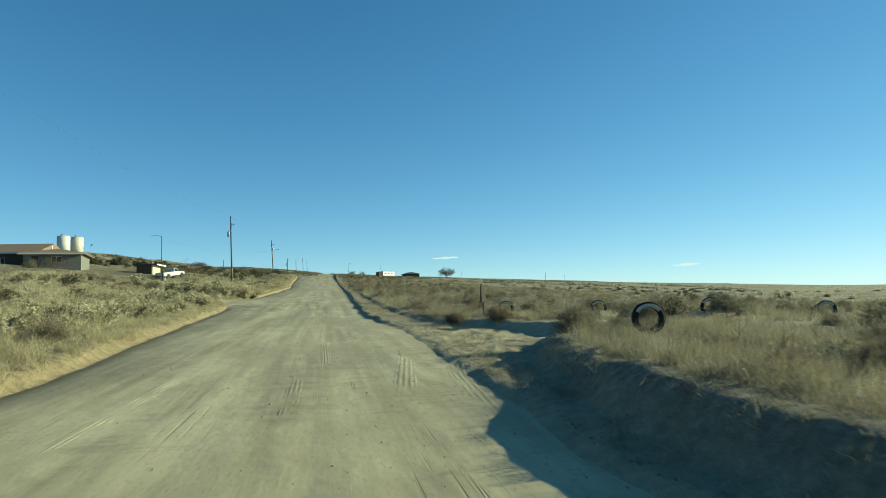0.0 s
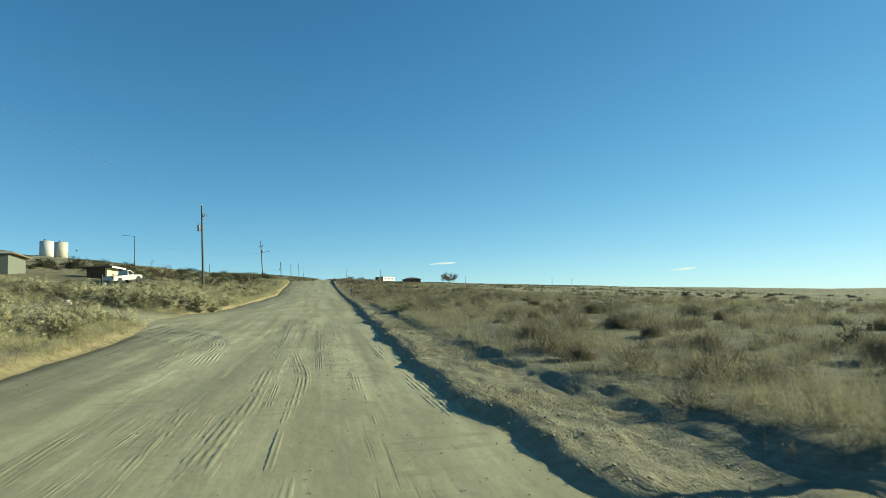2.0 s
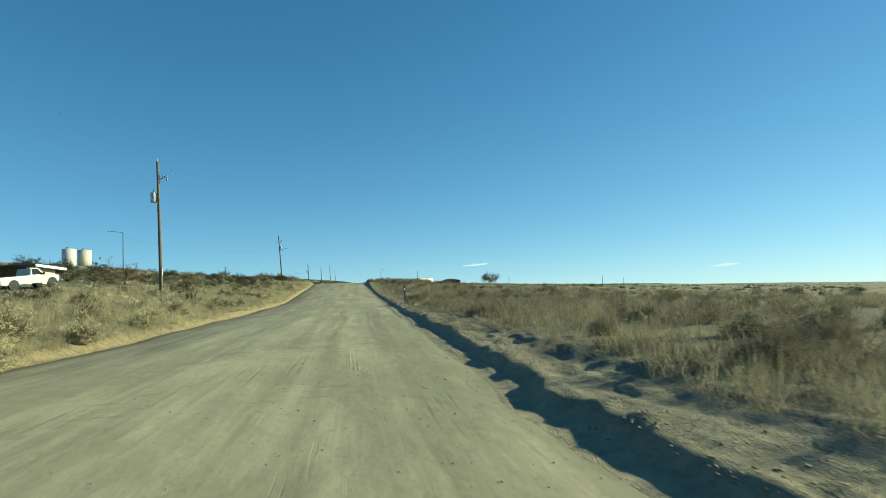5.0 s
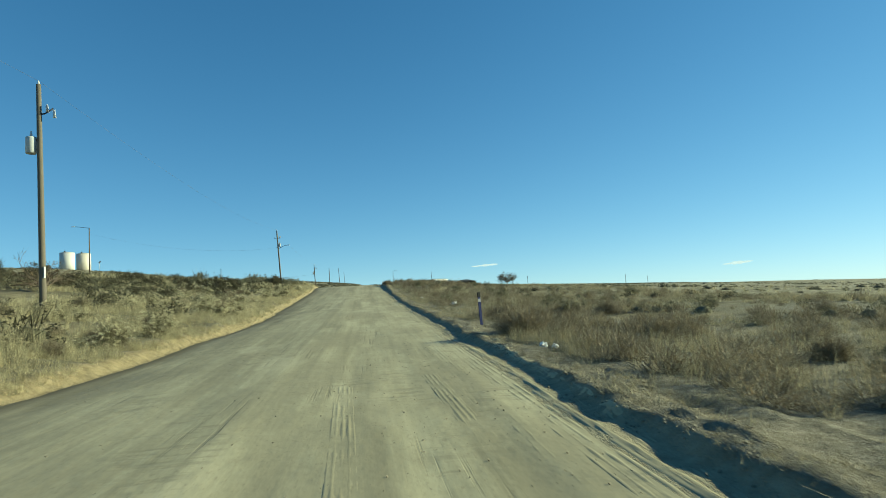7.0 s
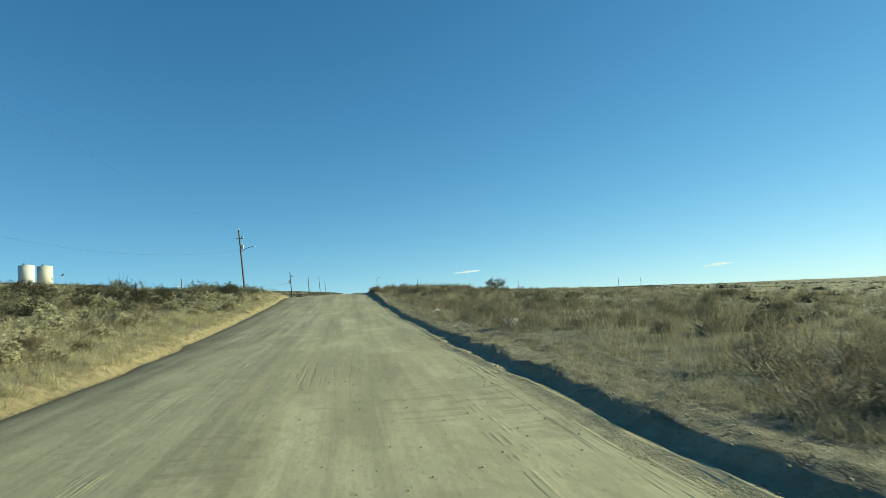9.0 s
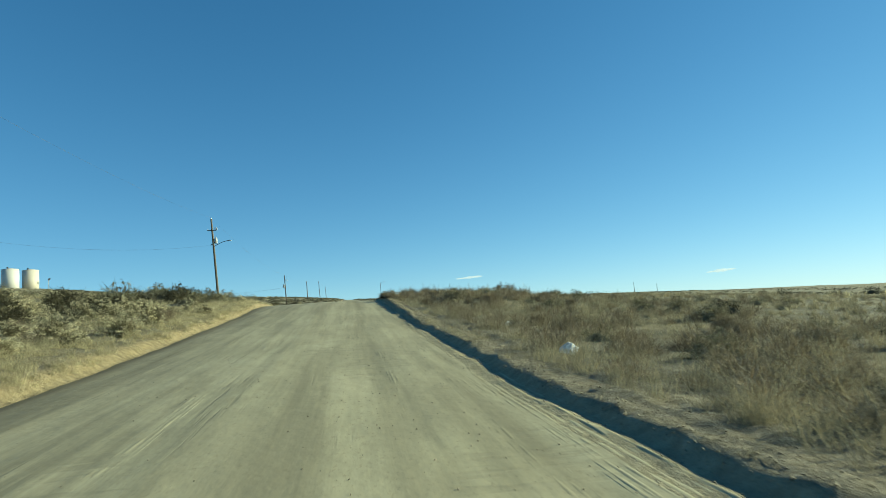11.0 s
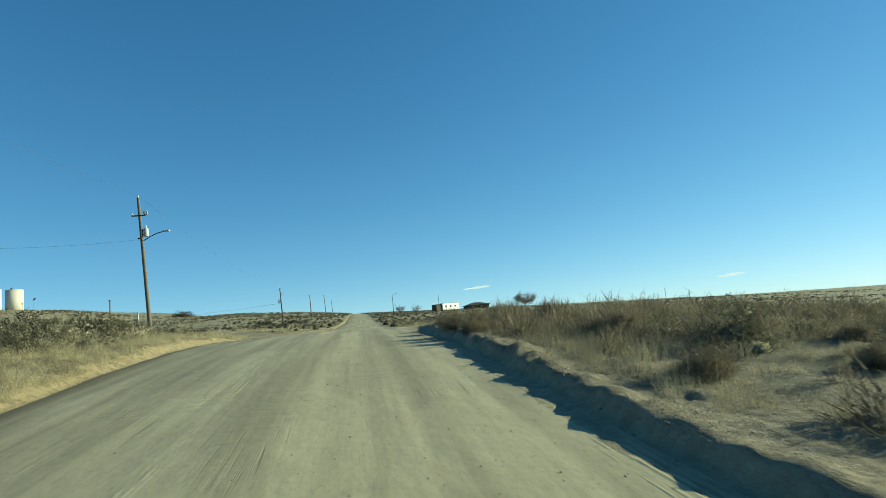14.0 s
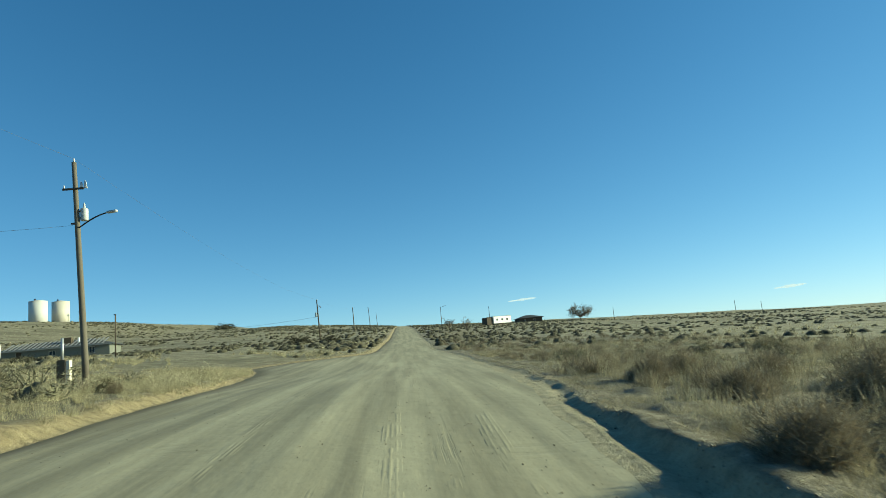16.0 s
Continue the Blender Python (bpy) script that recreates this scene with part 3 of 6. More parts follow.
# pressed tyre tracks: (y, x) along each, half width
TRACKS = ((((32, -3.0), (35.2, -3.1), (36.6, -3.31), (39.8, -4.46), (44.1, -6.65), (48.2, -9.33)), 0.25),
          (((29, -1.9), (32.7, -2.2), (34.2, -2.13), (36.3, -2.63), (39.4, -3.81), (44.9, -6.83), (50, -10.5)), 0.28),
          (((-3, -2.2), (10, -1.9), (22, -2.3)), 0.12),
          (((26, -2.6), (32, -2.9), (35.2, -3.5), (38, -4.6), (42, -7)), 0.2), (((30, 0.7), (40, 0.5), (48, 0.4)), 0.1), (((33, -1.5), (41, -1.2), (50, -1.6)), 0.12), (((78, 2.3), (86, 2.35), (97, 2.4)), 0.1),
          (((108, 2.35), (124, 2.4), (138, 2.3)), 0.1), (((62, 2.1), (70, 2.2), (80, 2.2)), 0.12), (((124, 0.2), (136, 0.0), (146, 0.3)), 0.1), (((140, -2.6), (152, -2.2), (168, -2.6)), 0.12), (((144, 0.1), (158, 0.4), (175, 0.2)), 0.11),
          (((28, -0.1), (32, -0.12), (34, -0.31), (35.5, -0.67), (37.9, -1.45), (42, -3.9), (47, -8)), 0.22),
          (((29, -0.4), (35.4, -0.49), (48.9, -0.82)), 0.14), (((31, 0.2), (35.5, 0.23), (48.2, 0.01)), 0.12), (((33, 1.07), (46.1, 0.9)), 0.13), (((36, 1.68), (47, 1.44)), 0.14),
          (((58, 1.3), (66, 1.55), (80, 1.3)), 0.12), (((60, -0.2), (70, 0.1), (84, -0.3)), 0.12), (((70, 1.9), (84, 2.0), (96, 1.8)), 0.13),
          (((64, 2.3), (72, 2.42), (84, 2.5), (90, 2.58), (101, 2.6)), 0.27), (((103, 2.55), (122, 2.6), (131, 2.65), (140, 2.5)), 0.25), (((66, 1.62), (72, 1.75), (80, 1.86), (90, 1.7), (99, 1.6)), 0.14), (((108, 1.9), (121, 2.1), (134, 2.0)), 0.15), (((22, 2.35), (30, 2.1), (45, 2.2)), 0.14),
          (((100, 0.9), (118, 1.1), (134, 0.8)), 0.12), (((118, -1.6), (130, -1.3), (150, -1.6)), 0.12), (((88, -2.2), (100, -1.9), (112, -2.4)), 0.12),
          (((3, 1.6), (9, 2.4), (14, 4.6), (16, 7.5)), 0.16), (((-4, 2.0), (6, 2.9), (11, 4.6), (13, 7.5)), 0.16), (((-4, 0.2), (8, 0.1), (22, 0.5)), 0.12),
          (((20, -2.05), (24.5, -1.98)), 0.13), (((20, -1.55), (25.5, -1.57)), 0.2), (((20.5, -0.88), (26, -1.15)), 0.13), (((20, -0.45), (24.3, -0.35), (28.4, -0.41), (36, -0.57)), 0.17), (((20, 0.32), (27, 0.38), (36, -0.35)), 0.12),
          (((22, 1.2), (31, 1.08)), 0.1), (((22, 1.67), (30, 1.65)), 0.1), (((2, 0.5), (8.3, 0.58), (17, 0.49)), 0.1), (((2, 1.74), (6.2, 1.79), (10.5, 1.78)), 0.16), (((2.5, -1.15), (6.5, -1.17)), 0.1), (((14, -1.8), (18, -1.91), (34, -2.67)), 0.13),
          (((34, -0.4), (38.9, -0.5), (47.5, -0.68)), 0.2), (((33, 0.19), (37.8, 0.21), (46.5, 0.48)), 0.12), (((36.5, 1.61), (46, 1.57)), 0.17),
          (((88, -1.96), (95, -1.93), (105.7, -2.06), (118, -2.2)), 0.14), (((122, -2.03), (129, -2.07), (136, -2.14), (158, -2.0)), 0.15), (((124, -1.2), (129, -1.37)), 0.1), (((124, -3.5), (132.5, -3.7), (144.5, -3.38)), 0.12),
          (((138, -3.3), (146.7, -3.38), (156, -2.4)), 0.12), (((154, -4.05), (160, -4.0), (164.4, -4.55), (172, -4.58)), 0.09), (((153, -1.85), (162, -1.84)), 0.1), (((153, -0.62), (163, -0.53)), 0.12), (((153, -0.18), (170, -0.28)), 0.12),
          (((140, 1.2), (155, 1.0), (170, 1.6)), 0.13), (((9, -1.4), (18, -1.0), (27, -1.3)), 0.12), (((46, 0.4), (56, 0.8), (62, 0.7)), 0.12),
          (((23, -0.02), (33, -0.1), (42, -0.2)), 0.07), (((22, 0.72), (32, 0.62), (44, 0.55)), 0.08), (((24, 1.38), (34, 1.3), (45, 1.24)), 0.07), (((25, -2.4), (34, -2.1), (43, -1.6)), 0.08), (((26, -1.2), (35, -1.1), (45, -1.15)), 0.07), (((24, 0.95), (33, 0.9), (43, 0.75)), 0.06),
          (((7, -2.5), (16, -2.3), (27, -1.9)), 0.09), (((8, -1.75), (17, -1.55), (26, -1.5)), 0.08), (((9, -0.75), (18, -0.6), (28, -0.7)), 0.09), (((8, 0.95), (18, 0.85), (27, 0.8)), 0.08), (((10, 1.4), (20, 1.25), (29, 1.3)), 0.09),
          (((63.2, 1.68), (67.5, 1.66), (76.6, 2.63)), 0.08), (((63.2, 2.0), (66.7, 2.16), (84.0, 3.28)), 0.08), (((63.1, 2.35), (66.0, 2.41), (87.2, 3.61)), 0.1), (((134.6, 1.55), (136.0, 1.68), (144.5, 2.09)), 0.1), (((134.5, 2.07), (135.8, 2.13), (142.9, 2.2)), 0.1), (((17.7, -0.61), (26.2, -0.57)), 0.1), (((18.7, -1.64), (26.5, -1.33)), 0.1), (((17.9, -2.13), (23.0, -1.67)), 0.1))


yl = ROWS_Y[:, None]
XL, XR = edges_at(ROWS_Y)
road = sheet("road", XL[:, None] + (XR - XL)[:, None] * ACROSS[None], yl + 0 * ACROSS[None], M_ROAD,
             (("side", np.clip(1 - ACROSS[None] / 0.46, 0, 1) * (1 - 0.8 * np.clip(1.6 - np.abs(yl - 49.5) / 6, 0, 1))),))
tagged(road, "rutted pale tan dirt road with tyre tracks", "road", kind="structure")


def zone(u, y):
    return 1 - np.clip((u - 1.2 - 0.8 * fbm(y * 0.3, u * 0.4, 3, 101)) / 1.2, 0, 1)


# the land is one sheet in two wings, left and right of the road, and the road between them
wings = []
for sign, edge in ((-1, XL), (1, XR)):
    xs = edge[:, None] + sign * SIDE[None]
    ys = yl + 0 * SIDE[None]
    u = np.abs(xs - edge[:, None])
    clear = np.clip(1.3 - np.abs(ys - 14) / 5, 0, 1) * np.clip((16 - u) / 6, 0, 1) if sign > 0 else np.clip(1.5 - np.abs(ys - 51) / 4, 0, 1) * np.clip((14 - u) / 6, 0, 1)
    bare = np.maximum(zone(u * (0.5 if sign > 0 else 1.6), ys), clear)
    patch = np.clip(fbm(xs * 0.35, ys * 0.35, 3, 103) * 2.5, 0, 1) * np.clip((40 - u) / 30, 0, 0.8)
    bare = np.maximum(bare, patch * (1.0 if sign > 0 else 0.35))
    berm = (sign > 0) * (ys < 62) * np.clip((np.interp(ys, *zip(*EDGE2)) + 0.2 - xs) / 0.3, 0, 1)
    gold = zone(u * 2.3, ys) * 0.78 if sign < 0 else 0.2 * zone(u * 0.8, ys) + 0.2 * clear
    straw = np.clip((u - 9) / 14, 0, 0.9) if sign > 0 else np.maximum(np.clip((u - 25) / 50, 0, 0.65), 0.85 * np.clip((ys - 180) / 30, 0, 1))
    pale = np.clip((np.interp(ys, *zip(*LIP_AT)) + 0.12 - u) / 0.1, 0, 0.55) if sign > 0 else 0 * u
    pale = np.maximum(np.maximum(pale, clear * 0.85), berm * 0.35)
    layers = (xs, ys, bare, gold, straw, pale)
    wings.append(layers if sign > 0 else tuple(a[:, ::-1] for a in layers))
ground = sheet("ground", wings[1][0], wings[1][1], M_GROUND, tuple(zip(("bare", "gold", "straw", "pale"), wings[1][2:])))
tagged(ground, "dry brush plain with bare soil and a graded lip", "ground", kind="structure")
ground_left = sheet("ground", wings[0][0], wings[0][1], M_GROUND, tuple(zip(("bare", "gold", "straw", "pale"), wings[0][2:])))
tagged(ground_left, "sandy hillside with dry grass rising from the road", "ground", kind="structure")


def tyre_track(pts, half, seed):
    """Soil pressed up into ribs and crossbars by a tyre, fading in and out."""
    ty_, tx_ = zip(*pts)
    rough = 18 < ty_[0] < 40 or (tx_[0] > 1.55 and 60 < ty_[0] < 120)
    ys = np.arange(ty_[0], ty_[-1], 0.08 if rough else 0.2)
    knots = np.linspace(ty_[0], ty_[-1], 60)
    xs = np.interp(ys, knots, np.convolve(np.pad(np.interp(knots, ty_, tx_), 3, mode="edge"), np.ones(7) / 7, mode="valid"))
    lean = np.gradient(xs, ys)
    d = np.linspace(-1.25, 1.25, 41 if half > 0.24 else 19)[None]
    k = np.sqrt(1 + lean ** 2)[:, None]
    px, py = xs[:, None] + d * half / k, ys[:, None] - d * half * lean[:, None] / k
    along = np.concatenate([[0], np.cumsum(np.hypot(np.diff(xs), np.diff(ys)))])[:, None]
    ribs = np.clip(np.cos(d * math.pi * (5.5 if half > 0.24 else 3.5)) + 0.25, 0, 1.25)
    bars = 0.8 + 0.2 * np.sign(np.sin(along * (28 if seed % 2 else 20) + 3 * np.abs(d)))
    if tx_[0] > 1.55 and ty_[0] > 60:
        bars = 0.85 + 0.15 * bars
    mask = np.clip((fbm(px * 1.5, py * 0.22, 3, 900 + seed) + (0.36 if rough else 0.2)) * 2.2, 0, 1)
    mask = mask * np.clip((ys - ys[0]) / 1.5, 0, 1)[:, None] * np.clip((ys[-1] - ys) / 1.5, 0, 1)[:, None] * np.clip((1.22 - np.abs(d)) / 0.15, 0, 1)
    mask = mask * (0.75 + 0.5 * vnoise(px * 9, py * 4, 950 + seed))
    side = tx_[0] > 1.55 and ty_[0] > 60
    z = height(px, py) - 0.005 + mask * ((0.004 if side else 0.006) + (0.006 if side else 0.011 if rough else 0.007) * min(1.0, half / 0.15) * ribs * bars)
    n, m = px.shape
    idx = np.arange(n * m).reshape(n, m)
    faces = np.stack([idx[:-1, :-1], idx[:-1, 1:], idx[1:, 1:], idx[1:, :-1]], -1).reshape(-1, 4)
    ob = new("tyre_track", mesh_np("tyre_track", np.stack([px, py, z], -1).reshape(-1, 3), faces, [M_ROAD], smooth=True))
    ob.parent = road
    return ob


for i, (pts, half) in enumerate(TRACKS):
    tyre_track(pts, half, i)

# ---- plants
def unit(v):
    return v / np.maximum(np.linalg.norm(v, axis=-1, keepdims=True), 1e-9)


def ribbons(base, tip, width, bend=0.15):
    """Thin tapering stems, each of three triangles."""
    n = len(base)
    axis = unit(tip - base)
    side = unit(np.cross(axis, rng.normal(size=(n, 3))))
    mid = (base + tip) / 2 + bend * np.linalg.norm(tip - base, axis=1, keepdims=True) * rng.normal(size=(n, 3)) * (1, 1, 0.3)
    w = np.asarray(width).reshape(-1, 1) * np.ones((n, 1))
    v = np.stack([base - side * w / 2, base + side * w / 2, mid - side * w * 0.4, mid + side * w * 0.4, tip], 1)
    f = np.array([(0, 1, 2), (1, 3, 2), (2, 3, 4)])
    return v.reshape(-1, 3), (np.arange(n)[:, None, None] * 5 + f).reshape(-1, 3)


def spikes(base, tip, width):
    """Single tapering triangles."""
    n = len(base)
    side = unit(np.cross(unit(tip - base), rng.normal(size=(n, 3)))) * width / 2
    v = np.stack([base - side, base + side, tip], 1)
    return v.reshape(-1, 3), np.arange(n * 3).reshape(-1, 3)


TETRA = np.array([(1, 1, 1), (-1, -1, 1), (-1, 1, -1), (1, -1, -1)], float) * 0.6
TETF = np.array([(0, 2, 1), (0, 1, 3), (0, 3, 2), (1, 2, 3)])


def crumbs(centre, radius):
    n = len(centre)
    v = centre[:, None] + TETRA[None] * np.asarray(radius).reshape(-1, 1, 1) * rng.uniform(0.5, 1.4, (n, 4, 3))
    return v.reshape(-1, 3), (np.arange(n)[:, None, None] * 4 + TETF).reshape(-1, 3)


def dome(n, radius, tall, low=0.0, inner=0.85, lumps=0.25, seed=0):
    """Points near the skin of an uneven dome."""
    t = rng.uniform(0, 2 * np.pi, n)
    s = rng.uniform(low, 1, n)
    c = np.sqrt(np.maximum(0, 1 - s ** 2))
    r = rng.uniform(inner, 1.0, n) * (1 + lumps * vnoise(t * 1.6 + seed * 9.1, s * 3.2, seed + 201) + lumps * 0.6 * vnoise(t * 4 + seed, s * 6, seed + 202))
    return np.stack([np.cos(t) * c * radius * r, np.sin(t) * c * radius * r, 0.04 + s * tall * r], 1)


def fuzz(n, radius, tall, width, seed, inner=0.35):
    """A thick brushy body: many short shoots standing out from the heart of a bush."""
    tips = dome(n, radius, tall, 0.0, 0.6, 0.35, seed)
    roots = tips * rng.uniform(inner, 0.82, (n, 1)) - (0, 0, 0.03)
    return spikes(roots, tips + rng.normal(0, 0.1 * inner, tips.shape) + (0, 0, 0.04), width * rng.uniform(0.5, 1.3, (n, 1)))


def heart(radius, tall, seed, rings=6, sides=12, lumps=0.22):
    """The solid, lumpy inside of a bush: a closed dome of triangles."""
    lev = np.linspace(0.0, 0.94, rings)
    t = np.linspace(0, 2 * np.pi, sides, endpoint=False)
    S, T = np.meshgrid(lev, t, indexing="ij")
    T = T + 0.5 * np.pi / sides * (np.arange(rings) % 2)[:, None]
    c = np.sqrt(1 - S ** 2)
    bx, by = np.cos(T) * 1.5, np.sin(T) * 1.5
    r = 1 + lumps * vnoise(bx + seed * 9.1, by + S * 2.6, seed + 211) + lumps * 0.7 * vnoise(bx * 2.4 + seed, by * 2.4 + S * 5, seed + 212)
    v = np.stack([np.cos(T) * c * radius * r, np.sin(T) * c * radius * r, S * tall * r - 0.02], -1).reshape(-1, 3)
    v = np.concatenate([v, [(0, 0, tall * 0.98)]])
    f = []
    for i in range(rings - 1):
        for k in range(sides):
            a, b = i * sides + k, i * sides + (k + 1) % sides
            f += [(a, b, b + sides), (a, b + sides, a + sides)]
    f += [((rings - 1) * sides + k, (rings - 1) * sides + (k + 1) % sides, len(v) - 1) for k in range(sides)]
    return v, np.array(f)


def pompoms(n, each, radius, tall, low, size, seed):
    """Fluffy round bunches crowding the skin of a bush, each of short shoots from one middle."""
    mid = np.repeat(dome(n, radius, tall, low, 0.84, 0.35, seed), each, axis=0)
    r = np.repeat(size * rng.uniform(0.6, 1.35, n), each)[:, None]
    way = unit(rng.normal(size=mid.shape) + (0, 0, 0.25))
    return spikes(mid + way * r * 0.25, mid + way * r * rng.uniform(0.75, 1.15, (len(mid), 1)), r * 0.34)


def gather(pieces):
    vs, fs, k = [], [], 0
    for v, f in pieces:
        vs.append(v)
        fs.append(f + k)
        k += len(v)
    return np.concatenate(vs), np.concatenate(fs)


def shrub_parts(kind, seed, detail=1.0):
    """Parts of a shrub one metre across and about as high, as (name, verts, faces, material)."""
    k = lambda n: max(3, int(n * detail))
    fat = 1 / math.sqrt(detail)
    foot = lambda n: np.stack([rng.normal(0, 0.05, n), rng.normal(0, 0.05, n), np.full(n, -0.05)], 1)
    if kind == "rabbitbrush":
        tips = dome(k(110), 0.5, 0.85, 0.1, 0.8, 0.25, seed)
        return [("brushwood", *ribbons(foot(len(tips)), tips, 0.012 * fat, 0.08), M_TWIG),
                ("foliage", *gather([heart(0.27, 0.42, seed, 6, 12), fuzz(k(600), 0.42, 0.68, 0.016, seed, 0.7)]), M_OLIVE),
                ("seed_fluff", *gather([pompoms(k(120), 16, 0.48, 0.8, 0.05, 0.065, seed)]), M_CREAMHEAD)]
    if kind == "sagebrush" or kind == "dark_brush":
        tips = dome(k(90), 0.42, 0.64, 0.05, 0.6, 0.2, seed)
        return [("brushwood", *ribbons(foot(len(tips)), tips, 0.014 * fat, 0.12), M_TWIG),
                ("foliage", *gather([heart(0.26, 0.4, seed, 6, 12), pompoms(k(80), 13, 0.42, 0.66, 0.05, 0.07, seed), fuzz(k(600), 0.48, 0.74, 0.014, seed, 0.72)]), M_SAGE if kind == "sagebrush" else M_DARKLEAF)]
    tips = dome(k(520), 0.5, 0.8, 0.0, 0.6, 0.3, seed)
    fork = tips * rng.uniform(0.55, 0.85, (len(tips), 1))
    ends = fork + rng.normal(0, 0.09, fork.shape) + (0, 0, 0.05)
    more = np.repeat(fork, 2, axis=0)
    ends2 = more + rng.normal(0, 0.11, more.shape)
    return [("brushwood", *spikes(foot(len(tips)), tips, 0.007 * fat), M_REDTWIG),
            ("twig_mass", *gather([spikes(fork, ends, 0.006 * fat), spikes(more, ends2, 0.007 * fat), fuzz(k(700), 0.44, 0.66, 0.012, seed, 0.6), fuzz(k(300), 0.34, 0.48, 0.014, seed, 0.4)]), M_REDTWIG)]


SHRUBS = {
    "rabbitbrush": "rounded rabbitbrush with cream dried seed heads",
    "sagebrush": "grey-green sagebrush with woody stems",
    "dark_brush": "dark olive desert bush in dry soil",
    "weed_bush": "brown leafless tumbleweed bush beside dry grass",
}
FIRST = {}


def shrub(kind, variant, x, y, wide, tall):
    m = Matrix.LocRotScale((x, y, hz(x, y) - 0.03), Euler((0, 0, rng.uniform(0, 6.28))), (wide, wide, tall))
    if (kind, variant) not in FIRST:
        ob = thing(kind, Matrix.Identity(4), SHRUBS[kind], "shrub", "shrubs beside the road")
        for name, v, f, mat in shrub_parts(kind, variant):
            p = new(name, mesh_np(name, v, f, [mat], smooth=True))
            p.parent = ob
            tagged(p, kind="stuff")
        FIRST[kind, variant] = ob
        ob.matrix_basis = m
        return ob
    ob = copy_thing(FIRST[kind, variant], Matrix.Identity(4))
    ob.matrix_basis = m
    return ob


def spread(kind_of_mat, name, label, category, meshes, xs, ys, wide, tall, body=None, heads=0):
    """Many plants joined into one object; past its first faces (heads) each plant may have another material (body)."""
    which = []
    zs = height(xs, ys) - 0.03
    pick = rng.integers(0, len(meshes), len(xs))
    pieces = []
    for i, (v, f) in enumerate(meshes):
        sel = np.where(pick == i)[0]
        if not len(sel):
            continue
        a = rng.uniform(0, 2 * np.pi, len(sel))
        c, s = np.cos(a)[:, None], np.sin(a)[:, None]
        w, h = wide[sel][:, None], tall[sel][:, None]
        px = (v[None, :, 0] * c - v[None, :, 1] * s) * w + xs[sel][:, None]
        py = (v[None, :, 0] * s + v[None, :, 1] * c) * w + ys[sel][:, None]
        pz = v[None, :, 2] * h + zs[sel][:, None]
        faces = (np.arange(len(sel))[:, None, None] * len(v) + f[None]).reshape(-1, 3)
        pieces.append((np.stack([px, py, pz], -1).reshape(-1, 3), faces))
        which.append(np.tile(np.arange(len(f)) >= heads, len(sel)))
    mats = [kind_of_mat, body] if body else [kind_of_mat]
    ob = new(name, mesh_np(name, *gather(pieces), mats, smooth=True, which=np.concatenate(which) if body else None))
    return tagged(ob, label, category, kind="stuff")


def side_of(u, y, sign):
    xl, xr = edges_at(y)
    return np.where(sign < 0, xl - u, xr + u)


def open_ground(x, y):
    """Where nothing grows: drives, yards, things."""
    xl, xr = edges_at(y)
    u, v = xl - x, x - xr
    drive_r = (v > 0) & (np.abs(y - 12.5) < 1.6) & (v < 9)
    drive_l = (u > 0) & (np.abs(y - 51) < 4.5) & (u < 10)
    drive_l2 = (u > 0) & (np.abs(y - 197 - u * 0.9) < 4) & (u < 60)
    yard = (x < -19) & (x > -60) & (y > 88) & (y < 118)
    gap = (v > 0) & (y < 60) & (x < np.interp(y, *zip(*EDGE2)) + np.where(y < 10, 0.6, 0.1))
    by_tyre = False
    for a, b in ((6.9, 5.6), (6.4, 4.2), (10.3, 15.4), (12.9, 12.6), (7.8, 18.6), (18.0, 13.4)):
        by_tyre = by_tyre | ((x - a) ** 2 + (y - b) ** 2 < 0.4)
    return by_tyre | drive_r | drive_l | drive_l2 | yard | gap


def tufts(name, label, mat, x, y, blades, tall, width, lean, foot=0.06):
    n = len(x)
    z = height(x, y)
    k = blades
    bx = np.repeat(x, k) + rng.normal(0, foot, n * k)
    by = np.repeat(y, k) + rng.normal(0, foot, n * k)
    bz = np.repeat(z, k) - 0.02
    h = np.repeat(tall, k) * rng.uniform(0.45, 1.15, n * k)
    a = rng.uniform(0, 2 * np.pi, n * k)
    w = np.repeat(width, k) * rng.uniform(0.6, 1.3, n * k)
    d = rng.normal(0, lean, (n * k, 2)) * h[:, None]
    v = np.empty((n * k, 3, 3))
    v[:, 0] = np.stack([bx - np.cos(a) * w / 2, by - np.sin(a) * w / 2, bz], 1)
    v[:, 1] = np.stack([bx + np.cos(a) * w / 2, by + np.sin(a) * w / 2, bz], 1)
    v[:, 2] = np.stack([bx + d[:, 0], by + d[:, 1], bz + h], 1)
    ob = new(name, mesh_np(name, v.reshape(-1, 3), np.arange(n * k * 3).reshape(-1, 3), [mat]))
    return tagged(ob, label, "grass", kind="stuff")


# ---- grass
def grass_side(sign, n, reach, seed):
    y = rng.uniform(-4, 215, n)
    u = 0.25 + reach * rng.power(0.55, n) if sign < 0 else 1.5 + reach * rng.power(0.6, n)
    x = side_of(u, y, sign)
    keep = (fbm(x * 0.45, y * 0.45, 3, seed) + rng.normal(0, 0.16, n) > np.where(u < 2.6, 0.02 if sign < 0 else 0.08, 0.04) - 0.1 * (u > 8) + 0.25 * np.clip(fbm(x * 0.11, y * 0.11, 2, seed + 5), -0.4, 1)) & ~open_ground(x, y)
    return x[keep], y[keep], u[keep]


